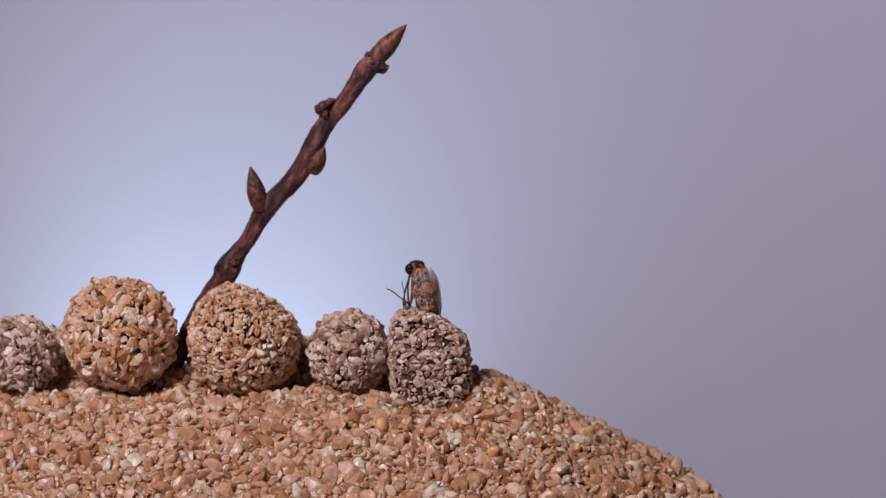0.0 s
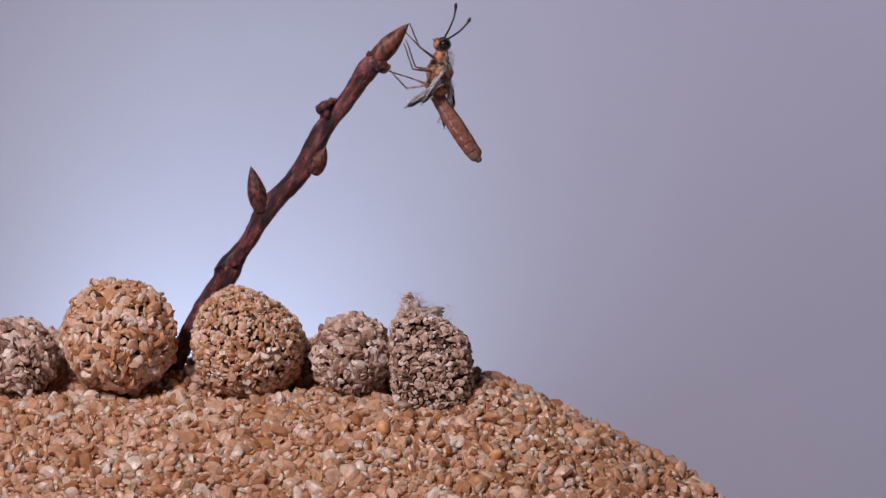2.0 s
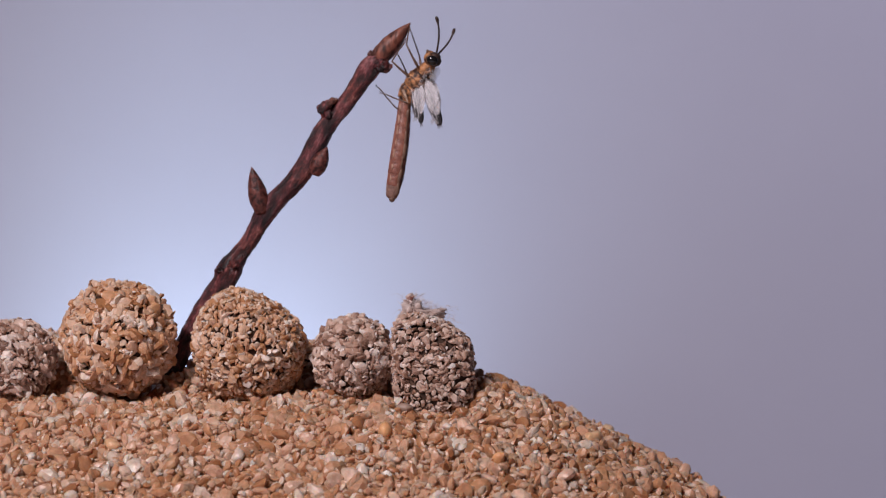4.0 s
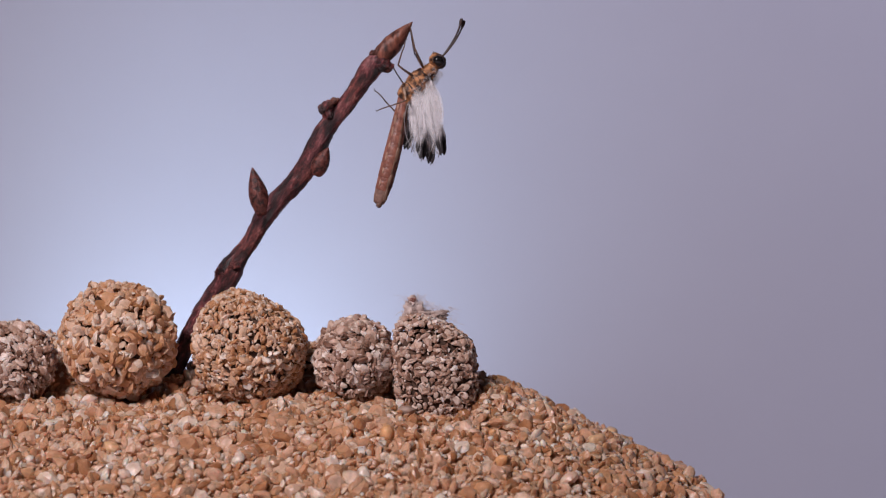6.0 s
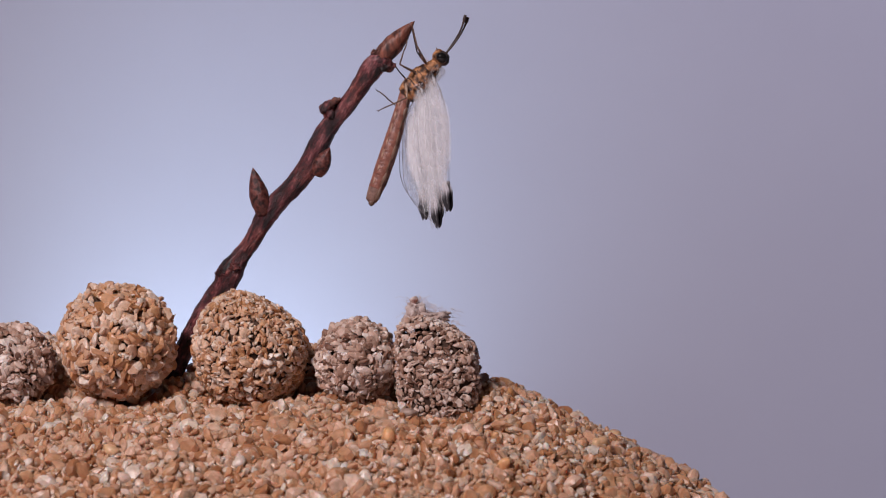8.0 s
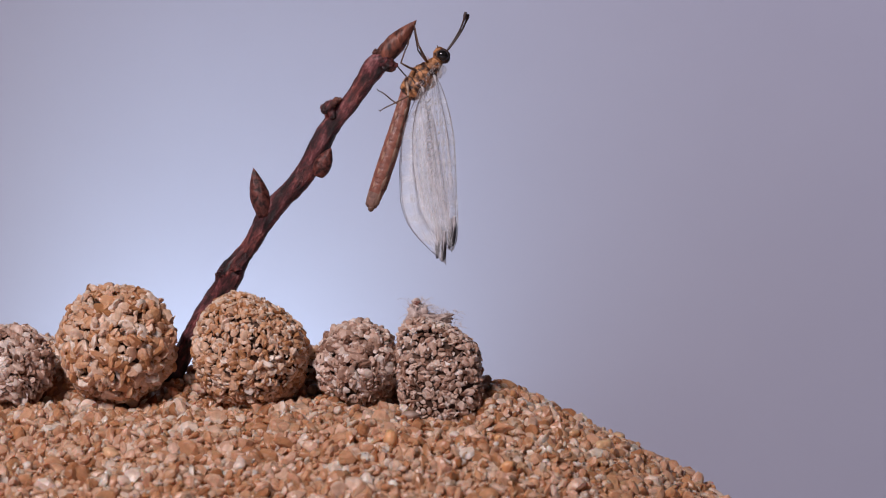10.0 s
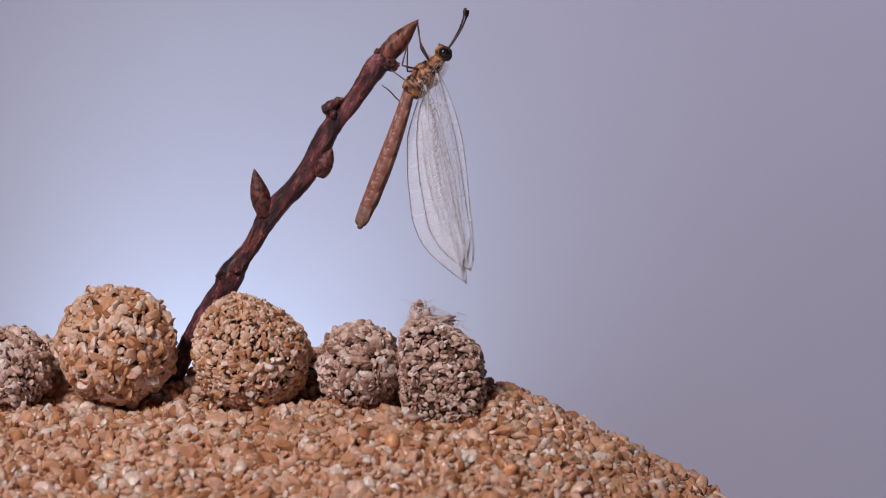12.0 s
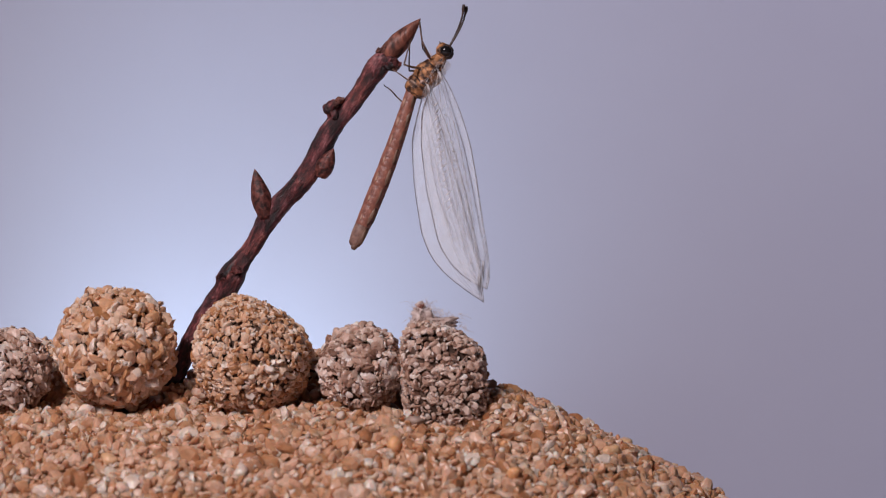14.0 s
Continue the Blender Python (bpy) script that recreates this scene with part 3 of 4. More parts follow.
FORE_LEAD = ((0, 0.25), (0.07, 0.75), (0.20, 1.22), (0.34, 1.45), (0.50, 1.32), (0.65, 1.08), (0.88, 0.78), (0.96, 0.42), (1, 0.0))
FORE_TRAIL = ((0, -0.25), (0.07, -1.3), (0.14, -2.35), (0.30, -3.2), (0.495, -3.60), (0.757, -3.55), (0.86, -2.8), (0.933, -1.75), (0.98, -0.65), (1, 0.0))
HIND_LEAD = ((0, 0.25), (0.20, 0.85), (0.50, 1.0), (0.80, 0.70), (1, 0.0))
HIND_TRAIL = ((0, -0.25), (0.07, -1.15), (0.22, -2.8), (0.42, -3.65), (0.64, -4.10), (0.76, -3.70), (0.85, -2.70), (0.94, -1.20), (1, 0.0))


def wing_edges(s, fore):
    """Front and rear edge of a full-grown wing, as distances from its axis, at s from root to tip."""
    out = []
    for table in ((FORE_LEAD, FORE_TRAIL) if fore else (HIND_LEAD, HIND_TRAIL)):
        x, y = zip(*table)
        soft = 0.03 * min(1.0, 12 * s, 12 * (1 - s))
        out.append(float(np.mean(np.interp([s - soft, s, s + soft], x, y))))
    return out


def width_at(t):
    """Breadth of the wings as a share of their full one."""
    return float(np.interp(t, [0, 3.2, 5.3, 6.0, 7.0, 8.0, 9.2, 10.3, 12.5, 14.0], [0.10, 0.14, 0.36, 0.46, 0.60, 0.73, 0.81, 0.87, 0.97, 1.0]))


FOLD_ROWS, FOLD_COLUMNS, FOLD_LENGTH = 6, 5, 3.6
EDGE_LINKS, EDGE_LINK = 22, 1.08


def wing(name, parent, length, fore, label):
    """A wing in sliding panels, so that it can spread from a bud: root piece, then strips across and along."""
    bm = bmesh.new()
    tube(bm, [(-0.25, 0, 0), (0.15, 0, 0.05), (0.6, 0, 0.1)], [0.15, 0.12, 0.05], 8)
    root = part(name, bm, PALE_VEIN_GLINT, parent, label)
    panels = []
    step = length / WING_SEGMENTS
    for i in range(WING_SEGMENTS):
        s0, s1 = i / WING_SEGMENTS, (i + 1) / WING_SEGMENTS
        tip = i == WING_SEGMENTS - 1
        strips = WING_STRIPS * (2 if tip else 1)
        for j in range(strips):
            f0, f1 = j / strips, (j + 1) / strips
            bm = bmesh.new()
            n, m = 12, 3

            def axis(s):
                lead, trail = wing_edges(s, fore)
                return trail + (lead - trail) * (f0 + f1) / 2
            centre = axis((s0 + s1) / 2)
            slope = (axis(s1 - 0.02) - axis(s0 + 0.02)) / (length * (s1 - s0 - 0.04))

            def spot(u, f):
                s = s0 + (s1 - s0) * u
                lead, trail = wing_edges(s, fore)
                c = trail + (lead - trail) * f
                fold = 0.10 * math.sin(15.0 * f + 2.0 * s) + 0.05 * noise.noise(Vector((s * 30, f * 9, length)))
                return Vector((s * length - s0 * length, fold, c - centre))
            grid = [[bm.verts.new(spot(a / n, f0 + (f1 - f0) * b / m)) for b in range(m + 1)] for a in range(n + 1)]
            for a in range(n):
                for b in range(m):
                    bm.faces.new((grid[a][b], grid[a + 1][b], grid[a + 1][b + 1], grid[a][b + 1]))
            tube(bm, [spot(a / 6, f0 + 0.02) for a in range(7)], [0.010] * 7, 4, slot=1)
            if not tip:
                for q in range(4 if fore and j == 1 and 0 < i < 5 else 0):
                    # slanting pale streaks: glints of the creased film, painted as white tubes
                    u, k = (q + 0.45) / 4, 0.5 + 0.5 * noise.noise(Vector((i * 5.3 + q * 1.7, 2.0, 0.4)))
                    f, g = f0 + (f1 - f0) * (0.12 + 0.3 * k), f0 + (f1 - f0) * (0.72 + 0.25 * k)
                    wide = 0.035 + 0.06 * k
                    tube(bm, [spot(u, f), spot(u - 0.07, (f + g) / 2), spot(u - 0.17, g)], [0.012, wide, 0.012], 5, slot=1)
                for q in range(3 if fore and j == 2 and 0 < i < 4 else 0):
                    # short pale spindles along the front veins, standing in for small highlights
                    u, k = (q + 0.5) / 3, 0.5 + 0.5 * noise.noise(Vector((i * 3.3 + q * 2.1, 7.0, 0.4)))
                    f = f0 + (f1 - f0) * (0.45 + 0.15 * k)
                    tube(bm, [spot(u - 0.05, f), spot(u, f), spot(u + 0.05, f)], [0.012, 0.045 + 0.07 * k, 0.012], 6, slot=1)
            ob = part("wing_panel", bm, FILM, root, more=(PALE_VEIN_GLINT,))
            panels.append((ob, i, j, centre, step, slope))
    roll = []
    us = np.linspace(0, 1, 14)
    for y in (-0.43, 0.05):
        leaf = bmesh.new()
        tube(leaf, [(3.0 * u - 0.6, 0, 0) for u in us], [0.40 * (0.62 + 0.38 * math.sin(math.pi * u ** 1.4)) * math.sqrt(max(0.02, 1 - u ** 4)) for u in us], 12, 0.15, length + y)
        for v in leaf.verts:
            v.co.y = v.co.y * 0.05
            v.co.z += 0.05 * math.sin(v.co.x * 4)
        out = -0.03 if y < 0 else 0.03
        tube(leaf, [(0.1, out, 0.05), (0.9, out, 0.08), (1.6, out, 0.05)], [0.03, 0.025, 0.010], 6, slot=1)
        roll.append((part("rolled_tip", leaf, ROLLED, root, "dark rolled-up wing tip", more=(PALE_VEIN_GLINT,)), y))
    folds = []
    for row in range(FOLD_ROWS):
        for column in range(FOLD_COLUMNS):
            bm = bmesh.new()
            n, m = 14, 4
            bend = (column - (FOLD_COLUMNS - 1) / 2) * 0.06
            grid = [[bm.verts.new((FOLD_LENGTH * a / n, 0.03 * math.sin(b * 2.4 + column), bend * math.sin(math.pi * a / n) + (b / m - 0.5) * 1.10 * (0.25 + 0.75 * math.sin(math.pi * (a + 0.3) / (n + 0.6)) ** 0.7)))
                     for b in range(m + 1)] for a in range(n + 1)]
            for a in range(n):
                for b in range(m):
                    bm.faces.new((grid[a][b], grid[a + 1][b], grid[a + 1][b + 1], grid[a][b + 1]))
            folds.append((part("membrane_fold", bm, FOLD, root, "soft white folded wing skin"), row, column))
    edge = []
    for line in range(3):
        for q in range(EDGE_LINKS):
            bm = bmesh.new()
            r = (0.032, 0.030, 0.022)[line]
            tube(bm, [(-EDGE_LINK * 0.55, 0, 0), (0, 0, 0), (EDGE_LINK * 0.55, 0, 0)], [r * 0.8, r, r * 0.8], 6)
            edge.append((part("edge_vein", bm, VEIN, root), line, q))
    return root, panels, roll, folds, edge


def build_antlion():
    a = {"base": empty("antlion")}
    base = a["base"]
    bm = bmesh.new()
    barrel(bm, [(-0.25, 0.30, 0.32, 0), (0.05, 0.72, 0.80, 0), (0.6, 0.98, 1.02, 0.02), (1.15, 0.96, 1.0, 0), (1.45, 0.86, 0.92, 0), (1.75, 1.02, 1.08, 0.02), (2.4, 1.12, 1.18, 0.02),
                (3.0, 1.0, 1.02, 0.0), (3.35, 0.72, 0.78, 0.0)])
    for v in bm.verts:
        v.co *= 1 + 0.09 * noise.noise(v.co * 2.3)
        v.co.y, v.co.z = v.co.y * 1.08, v.co.z * (1.26 if v.co.z > 0 else 1.12)
    a["thorax"] = part("thorax", bm, THORAX, base, "orange-brown thorax with dark markings")
    for x, w in ((0.75, 0.62), (1.85, 0.72), (2.65, 0.66)):
        bm = bmesh.new()
        blob(bm, (x, 0, 0.86), (0.46, w, 0.42), 3, 0.15, x)
        part("back_plate", bm, THORAX, base)
    for x, r, lean in ((0.12, 0.86, 0.1), (0.75, 1.00, 0.5), (1.42, 1.05, -0.2), (1.95, 1.10, 0.45), (2.6, 1.16, -0.3), (3.25, 0.93, 0.0)):
        bm = bmesh.new()
        rows = [(x - 0.10, r * 0.9, r * 0.97, 0.05), (x - 0.045, r, r * 1.10, 0.05), (x + 0.045, r, r * 1.10, 0.05), (x + 0.10, r * 0.9, r * 0.97, 0.05)]
        barrel(bm, rows)
        for v in bm.verts:
            v.co.x += 0.24 * noise.noise(v.co * 1.7 + Vector((r, 0, 0))) + lean * (v.co.z / r) * 0.4
        part("seam", bm, ANTENNA, base, "dark seam between the thorax plates")
    for s in (-1, 1):
        bm = bmesh.new()
        blob(bm, (1.7, s * 0.74, 0.15), (0.85, 0.34, 0.22), 3, 0.5, s)
        part("side_plate", bm, SPOT, base, "pale soft flank")
    bm = bmesh.new()
    barrel(bm, [(3.1, 0.55, 0.6, 0), (3.4, 0.82, 0.84, 0.02), (3.9, 0.80, 0.80, 0.04), (4.4, 0.62, 0.64, 0.05), (4.65, 0.45, 0.48, 0.05)])
    a["neck"] = part("front_thorax", bm, THORAX, base, "orange-brown collar behind the head")
    bm = bmesh.new()
    blob(bm, (0.0, 0, 0.0), (0.72, 0.92, 0.88), 3, 0.08, 1)
    blob(bm, (0.35, 0, -0.38), (0.42, 0.42, 0.50), 2, 0.1, 2)
    head = part("head", bm, HEAD, base, "dark brown head")
    head.location = Vector((5.05, 0, 0.05)) * MM
    a["head"] = head
    bm = bmesh.new()
    blob(bm, (0.02, 0, 0.60), (0.46, 0.60, 0.34), 3, 0.1, 5)
    part("crown", bm, ANTENNA, head, "black crown between the eyes")
    bm = bmesh.new()
    blob(bm, (0.42, 0, 0.12), (0.40, 0.62, 0.62), 3, 0.12, 8)
    part("face", bm, ANTENNA, head, "blackish face")
    for s in (-1, 1):
        bm = bmesh.new()
        blob(bm, (0.12, s * 0.72, 0.12), (0.52, 0.48, 0.58), 3)
        part("eye", bm, EYE_BLACK, head, "glossy black eye")
        bm = bmesh.new()
        tube(bm, [(0.3, s * 0.25, -0.55), (0.5, s * 0.28, -0.75), (0.62, s * 0.28, -0.9)], [0.10, 0.08, 0.05], 6)
        part("palp", bm, LEG, head, "short pale mouth feeler")
    bm = bmesh.new()
    for k in range(90):
        x, f = RNG.uniform(0.2, 4.6), RNG.uniform(0, 6.28)
        r = 0.95 if x < 3.2 else 0.75
        n = Vector((RNG.uniform(-0.4, 0.6), math.cos(f), math.sin(f)))
        p = Vector((x, math.cos(f) * r, math.sin(f) * r))
        tube(bm, [p, p + n * 0.28, p + n * 0.5 + Vector((-0.12, 0, 0))], [0.018, 0.014, 0.006], 4)
    part("hair_fringe", bm, PALE, base, "sparse pale hairs")
    bm = bmesh.new()
    for k in range(420):
        x, f = RNG.uniform(1.4, 4.6), RNG.uniform(0.1, 3.05)
        n = Vector((RNG.uniform(-0.7, 0.3), math.cos(f), math.sin(f)))
        p = Vector((x, math.cos(f) * 0.8, math.sin(f) * 0.85))
        tube(bm, [p, p + n * 0.35, p + n * 0.62 + Vector((-0.2, 0, 0))], [0.011, 0.009, 0.004], 3)
    part("neck_tuft", bm, PALE_VEIN_GLINT, base, "whitish down behind the head")
    a["antennae"] = []
    for s in (-1, 1):
        bm = bmesh.new()
        us = np.linspace(0, 1, 22)
        tube(bm, [(4.5 * u, 0.0, 0.12 * math.sin(math.pi * u) - 0.35 * u ** 4) for u in us],
             [(0.085 + 0.012 * (k % 2)) * (1.15 - 0.25 * u) + 0.10 * math.exp(-((u - 0.93) / 0.07) ** 2) for k, u in enumerate(us)], 8)
        ob = part("antenna", bm, ANTENNA, head, "dark clubbed antenna")
        ob.location = Vector((0.42, s * 0.28, 0.15)) * MM
        a["antennae"].append(ob)
    a["rings"] = []
    for k in range(8):
        wide = (0.58, 0.66, 0.73, 0.79, 0.84, 0.86, 0.84, 0.77, 0.58)
        r, q = wide[k], wide[k + 1]
        bm = bmesh.new()
        h = RING / 2
        rows = [(h + 0.1, r * 0.90, r * 0.90, 0), (h - 0.1, r * 0.98, r * 0.98, 0), (0.1, (r + q) / 2, (r + q) / 2, 0), (-h + 0.3, q, q, 0), (-h + 0.05, q, q, 0), (-h - 0.08, q * 0.95, q * 0.95, 0)]
        if k == 7:
            rows = [(h + 0.1, r * 0.90, r * 0.90, 0), (h - 0.1, r * 0.98, r * 0.98, 0), (0.0, r * 0.96, r * 0.96, 0), (-0.55, r * 0.88, r * 0.88, 0), (-h + 0.1, q, q, 0), (-h - 0.12, q * 0.6, q * 0.6, 0)]
        barrel(bm, rows)
        ob = part("abdomen_ring", bm, LAST_RING if k == 7 else ABDOMEN, base, "pale last ring of the abdomen" if k == 7 else "")
        a["rings"].append(ob)
        for s in (-1, 1):
            bm = bmesh.new()
            w = 0.5 + 0.5 * noise.noise(Vector((k * 2.3, s, 0.7)))
            blob(bm, (-0.7 + 0.5 * w, s * q * 0.80, -q * (0.42 + 0.22 * w)), (0.25 + 0.40 * w, 0.10, 0.09 + 0.09 * w), 2, 1.0, k * 1.7 + s)
            part("side_spot", bm, SPOT, ob, "pale spot on the flank")
            bm = bmesh.new()
            blob(bm, (-0.1, s * r * 0.76, r * (0.50 + 0.10 * math.sin(k * 2.1))), (1.0, 0.15, 0.24), 2, 0.5, k - s)
            part("back_stripe", bm, ABDOMEN_TIP, ob, "dark stripe along the back")
        if k == 7:
            bm = bmesh.new()
            for s in (-1, 1):
                blob(bm, (-h - 0.12, s * 0.26, 0.1), (0.34, 0.24, 0.30), 2)
            part("tail_lobes", bm, ABDOMEN_TIP, ob, "dark lobes at the tail end")
    for k, ob in enumerate(a["rings"][:-1]):
        bm = bmesh.new()
        r = 0.60 + 0.05 * min(k, 5)
        blob(bm, (0.0, 0, r * 0.88), (1.0, 0.30, 0.10), 2, 0.6, k * 2.9)
        part("back_stripe", bm, ABDOMEN_TIP, ob, "dark stripe along the back")
    a["legs"] = []
    for x, foot in ((3.7, (6.4, 2.0, -2.6)), (2.4, (2.8, 3.1, -2.6)), (0.9, (-1.4, 3.0, -2.4))):
        for s in (-1, 1):
            bm = bmesh.new()
            tube(bm, [(0, 0, 0), (0.5, 0, 0.02), (1.5, 0, 0.05), (FEMUR, 0, 0)], [0.12, 0.145, 0.115, 0.08], 8)
            leg = part("leg", bm, LEG_PALE if x < 1 else LEG, base, "slender pale thigh" if x < 1 else "slender brown thigh")
            bm = bmesh.new()
            tube(bm, [(0, 0, 0), (0.3, 0, 0.03), (1.9, 0, 0.03), (2.0, 0, 0)], [0.075, 0.08, 0.065, 0.05], 8)
            tube(bm, [(1.95, 0, 0), (2.5, 0, -0.04), (3.0, 0, -0.02), (TIBIA, 0, 0.1)], [0.07, 0.065, 0.055, 0.03], 6)
            for q in (-1, 1):
                tube(bm, [(3.2, 0, 0.04), (3.38, q * 0.1, 0.03), (3.46, q * 0.12, -0.08)], [0.035, 0.03, 0.012], 5)
            shin = part("shin", bm, LEG_DARK, leg, "dark shin and clawed foot")
            a["legs"].append((leg, shin, Vector((x, s * 0.62, -0.72)), Vector((foot[0], s * foot[1], foot[2])), s))
    a["wings"] = []
    for name, x, length in (("forewing", 3.2, 21.0), ("hindwing", 1.5, 21.3)):
        for s in (1, -1):
            root, panels, roll, folds, edge = wing(name, base, length, name == "forewing", "clear veined wing that unfolds")
            a["wings"].append((root, panels, Vector((x, s * 0.75, 0.80)), s, name == "forewing", length, roll, folds, edge))
    tagged(base, "freshly emerged brown antlion with clear unfolding wings and clubbed antennae", "insect")
    return a


ANTLION = build_antlion()


# ---- motions ----
STANCES = []


def stance(t, rear, head, roll, tail, feelers, feet=(), hang=None, tuck=0.0, nod=8.0, bow=0.0):
    """Where the antlion is at t: the joint of its abdomen, its head, how far its back turns to the camera's side,
    the tail's end, the way its two feelers point, and, once it hangs, its feet and the lean of its four wings."""
    rear, head, tail = Vector(rear), Vector(head), Vector(tail)
    fwd = (head - rear).normalized()
    perp = Vector((fwd.z, 0, -fwd.x)).normalized()
    back = perp * math.cos(radians(roll)) + Vector((0, -1, 0)) * math.sin(radians(roll))
    back = (back - fwd * back.dot(fwd)).normalized()
    m = Matrix((fwd, back.cross(fwd), back)).transposed().to_4x4()
    STANCES.append(dict(t=t, m=Matrix.Translation(rear) @ m, tail=tail, feelers=feelers, feet=feet, hang=hang, tuck=tuck, nod=nod, bow=bow or (0.04 if hang else 0.0)))


def metres(m):
    return Matrix.Translation(m.translation * MM) @ m.to_quaternion().to_matrix().to_4x4()


def steady(rows):
    """Rows with another one between any two that turn too far."""
    out = []
    for t, m in rows:
        if out:
            t0, m0 = out[-1]
            qa, qb = m0.to_quaternion(), m.to_quaternion()
            turn = math.degrees(qa.rotation_difference(qb).angle)
            turn = min(turn, 360 - turn)
            cuts = int(turn // 60)
            qb.make_compatible(qa)
            for c in range(1, cuts + 1):
                f = c / (cuts + 1)
                out.append((t0 + (t - t0) * f, Matrix.LocRotScale(m0.translation.lerp(m.translation, f), qa.slerp(qb, f), None)))
        out.append((t, m))
    return out


def axes(x, z):
    x = x.normalized()
    z = (z - x * z.dot(x)).normalized()
    return Matrix((x, z.cross(x), z)).transposed().to_4x4()


def span_at(t):
    """Length of the wings as they spread, from bud to full, as a share."""
    return float(np.interp(t, [0, 3.2, 5.3, 6.0, 6.5, 7.0, 7.5, 8.2, 9.2, 10.3, 11.0, 12.0, 13.0, 14.0],
                           [0.17, 0.18, 0.26, 0.37, 0.45, 0.52, 0.595, 0.67, 0.755, 0.825, 0.855, 0.905, 0.965, 1.0]))


def body_rows():
    T = STANCES
    walk(ANTLION["base"], steady([(s["t"], metres(s["m"])) for s in T]))
    inv = [s["m"].inverted() for s in T]
    # abdomen rings slide apart along a bent line from thorax to tail
    for k, ob in enumerate(ANTLION["rings"]):
        rows = []
        for s, w in zip(T, inv):
            tail = w @ s["tail"]
            ctrl = tail * 0.45 + Vector((0, 0, s["bow"] * tail.length)) if s["bow"] else (Vector((-0.45, 0, 0)) + tail.normalized() * 0.75).normalized() * (0.45 * tail.length)
            u = (k + 0.35) / 8.35
            p = ctrl * (2 * u * (1 - u)) + tail * (u * u)
            d = (ctrl * (2 - 4 * u) + tail * (2 * u)).normalized()
            rows.append((s["t"], metres(Matrix.Translation(p) @ axes(-d, Vector((0, 0, 1))))))
        walk(ob, steady(rows))
    at = ANTLION["head"].location.copy()
    neck = Vector((0.85, 0, 0)) * MM
    walk(ANTLION["head"], [(s["t"], Matrix.Translation(at - neck) @ pose(0, 0, 0, 0, s["nod"], 0) @ Matrix.Translation(neck)) for s in T])
    for k, ob in enumerate(ANTLION["antennae"]):
        rows = []
        place = ob.location.copy()
        for s, w in zip(T, inv):
            a = radians(s["feelers"][k])
            turn = pose(0, 0, 0, 0, -s["nod"], 0).to_3x3() @ w.to_3x3()
            deep = s["feelers"][2] if len(s["feelers"]) > 2 else (0.12 if s["hang"] else 0.45)
            way = turn @ Vector((math.cos(a), deep * (2 * k - 1), math.sin(a)))
            rows.append((s["t"], Matrix.Translation(place) @ axes(way, turn @ Vector((math.sin(a), 0, -math.cos(a))))))
        walk(ob, steady(rows))
    for k, (leg, shin, hip, rest, side) in enumerate(ANTLION["legs"]):
        up_rows, low_rows = [], []
        for s, w in zip(T, inv):
            foot = w @ Vector(s["feet"][k]) if s["feet"] and s["feet"][k] else rest.lerp(Vector((hip.x + 0.8, side * 0.7, -2.3)), s["tuck"])
            way = foot - hip
            d = min(max(way.length, 1.0), FEMUR + TIBIA - 0.05)
            way.normalize()
            pole = Vector((-0.5 if k > 3 else 0.35, side * 0.9, 0.9))
            if s["hang"] and s["feet"]:
                pole = Vector(((-0.2, -1.0, -0.05), (-0.1, 1.0, 0.0), (-0.45, -0.9, -0.1), (-0.55, 0.85, -0.1), (-0.73, -0.3, 0.68), (0.0, 1.0, 0.55))[k])
            pole = pole.lerp(Vector((-1, side * 0.2, -0.25)), s["tuck"])
            pole = (pole - way * pole.dot(way)).normalized()
            c = (FEMUR ** 2 + d * d - TIBIA ** 2) / (2 * d)
            knee = hip + way * c + pole * math.sqrt(max(0.01, FEMUR ** 2 - c * c))
            end = hip + way * d
            um = Matrix.Translation(hip) @ axes(knee - hip, pole)
            lm = Matrix.Translation(knee) @ axes(end - knee, pole)
            up_rows.append((s["t"], metres(um)))
            low_rows.append((s["t"], metres(um.inverted() @ lm)))
        walk(leg, steady(up_rows))
        walk(shin, steady(low_rows))


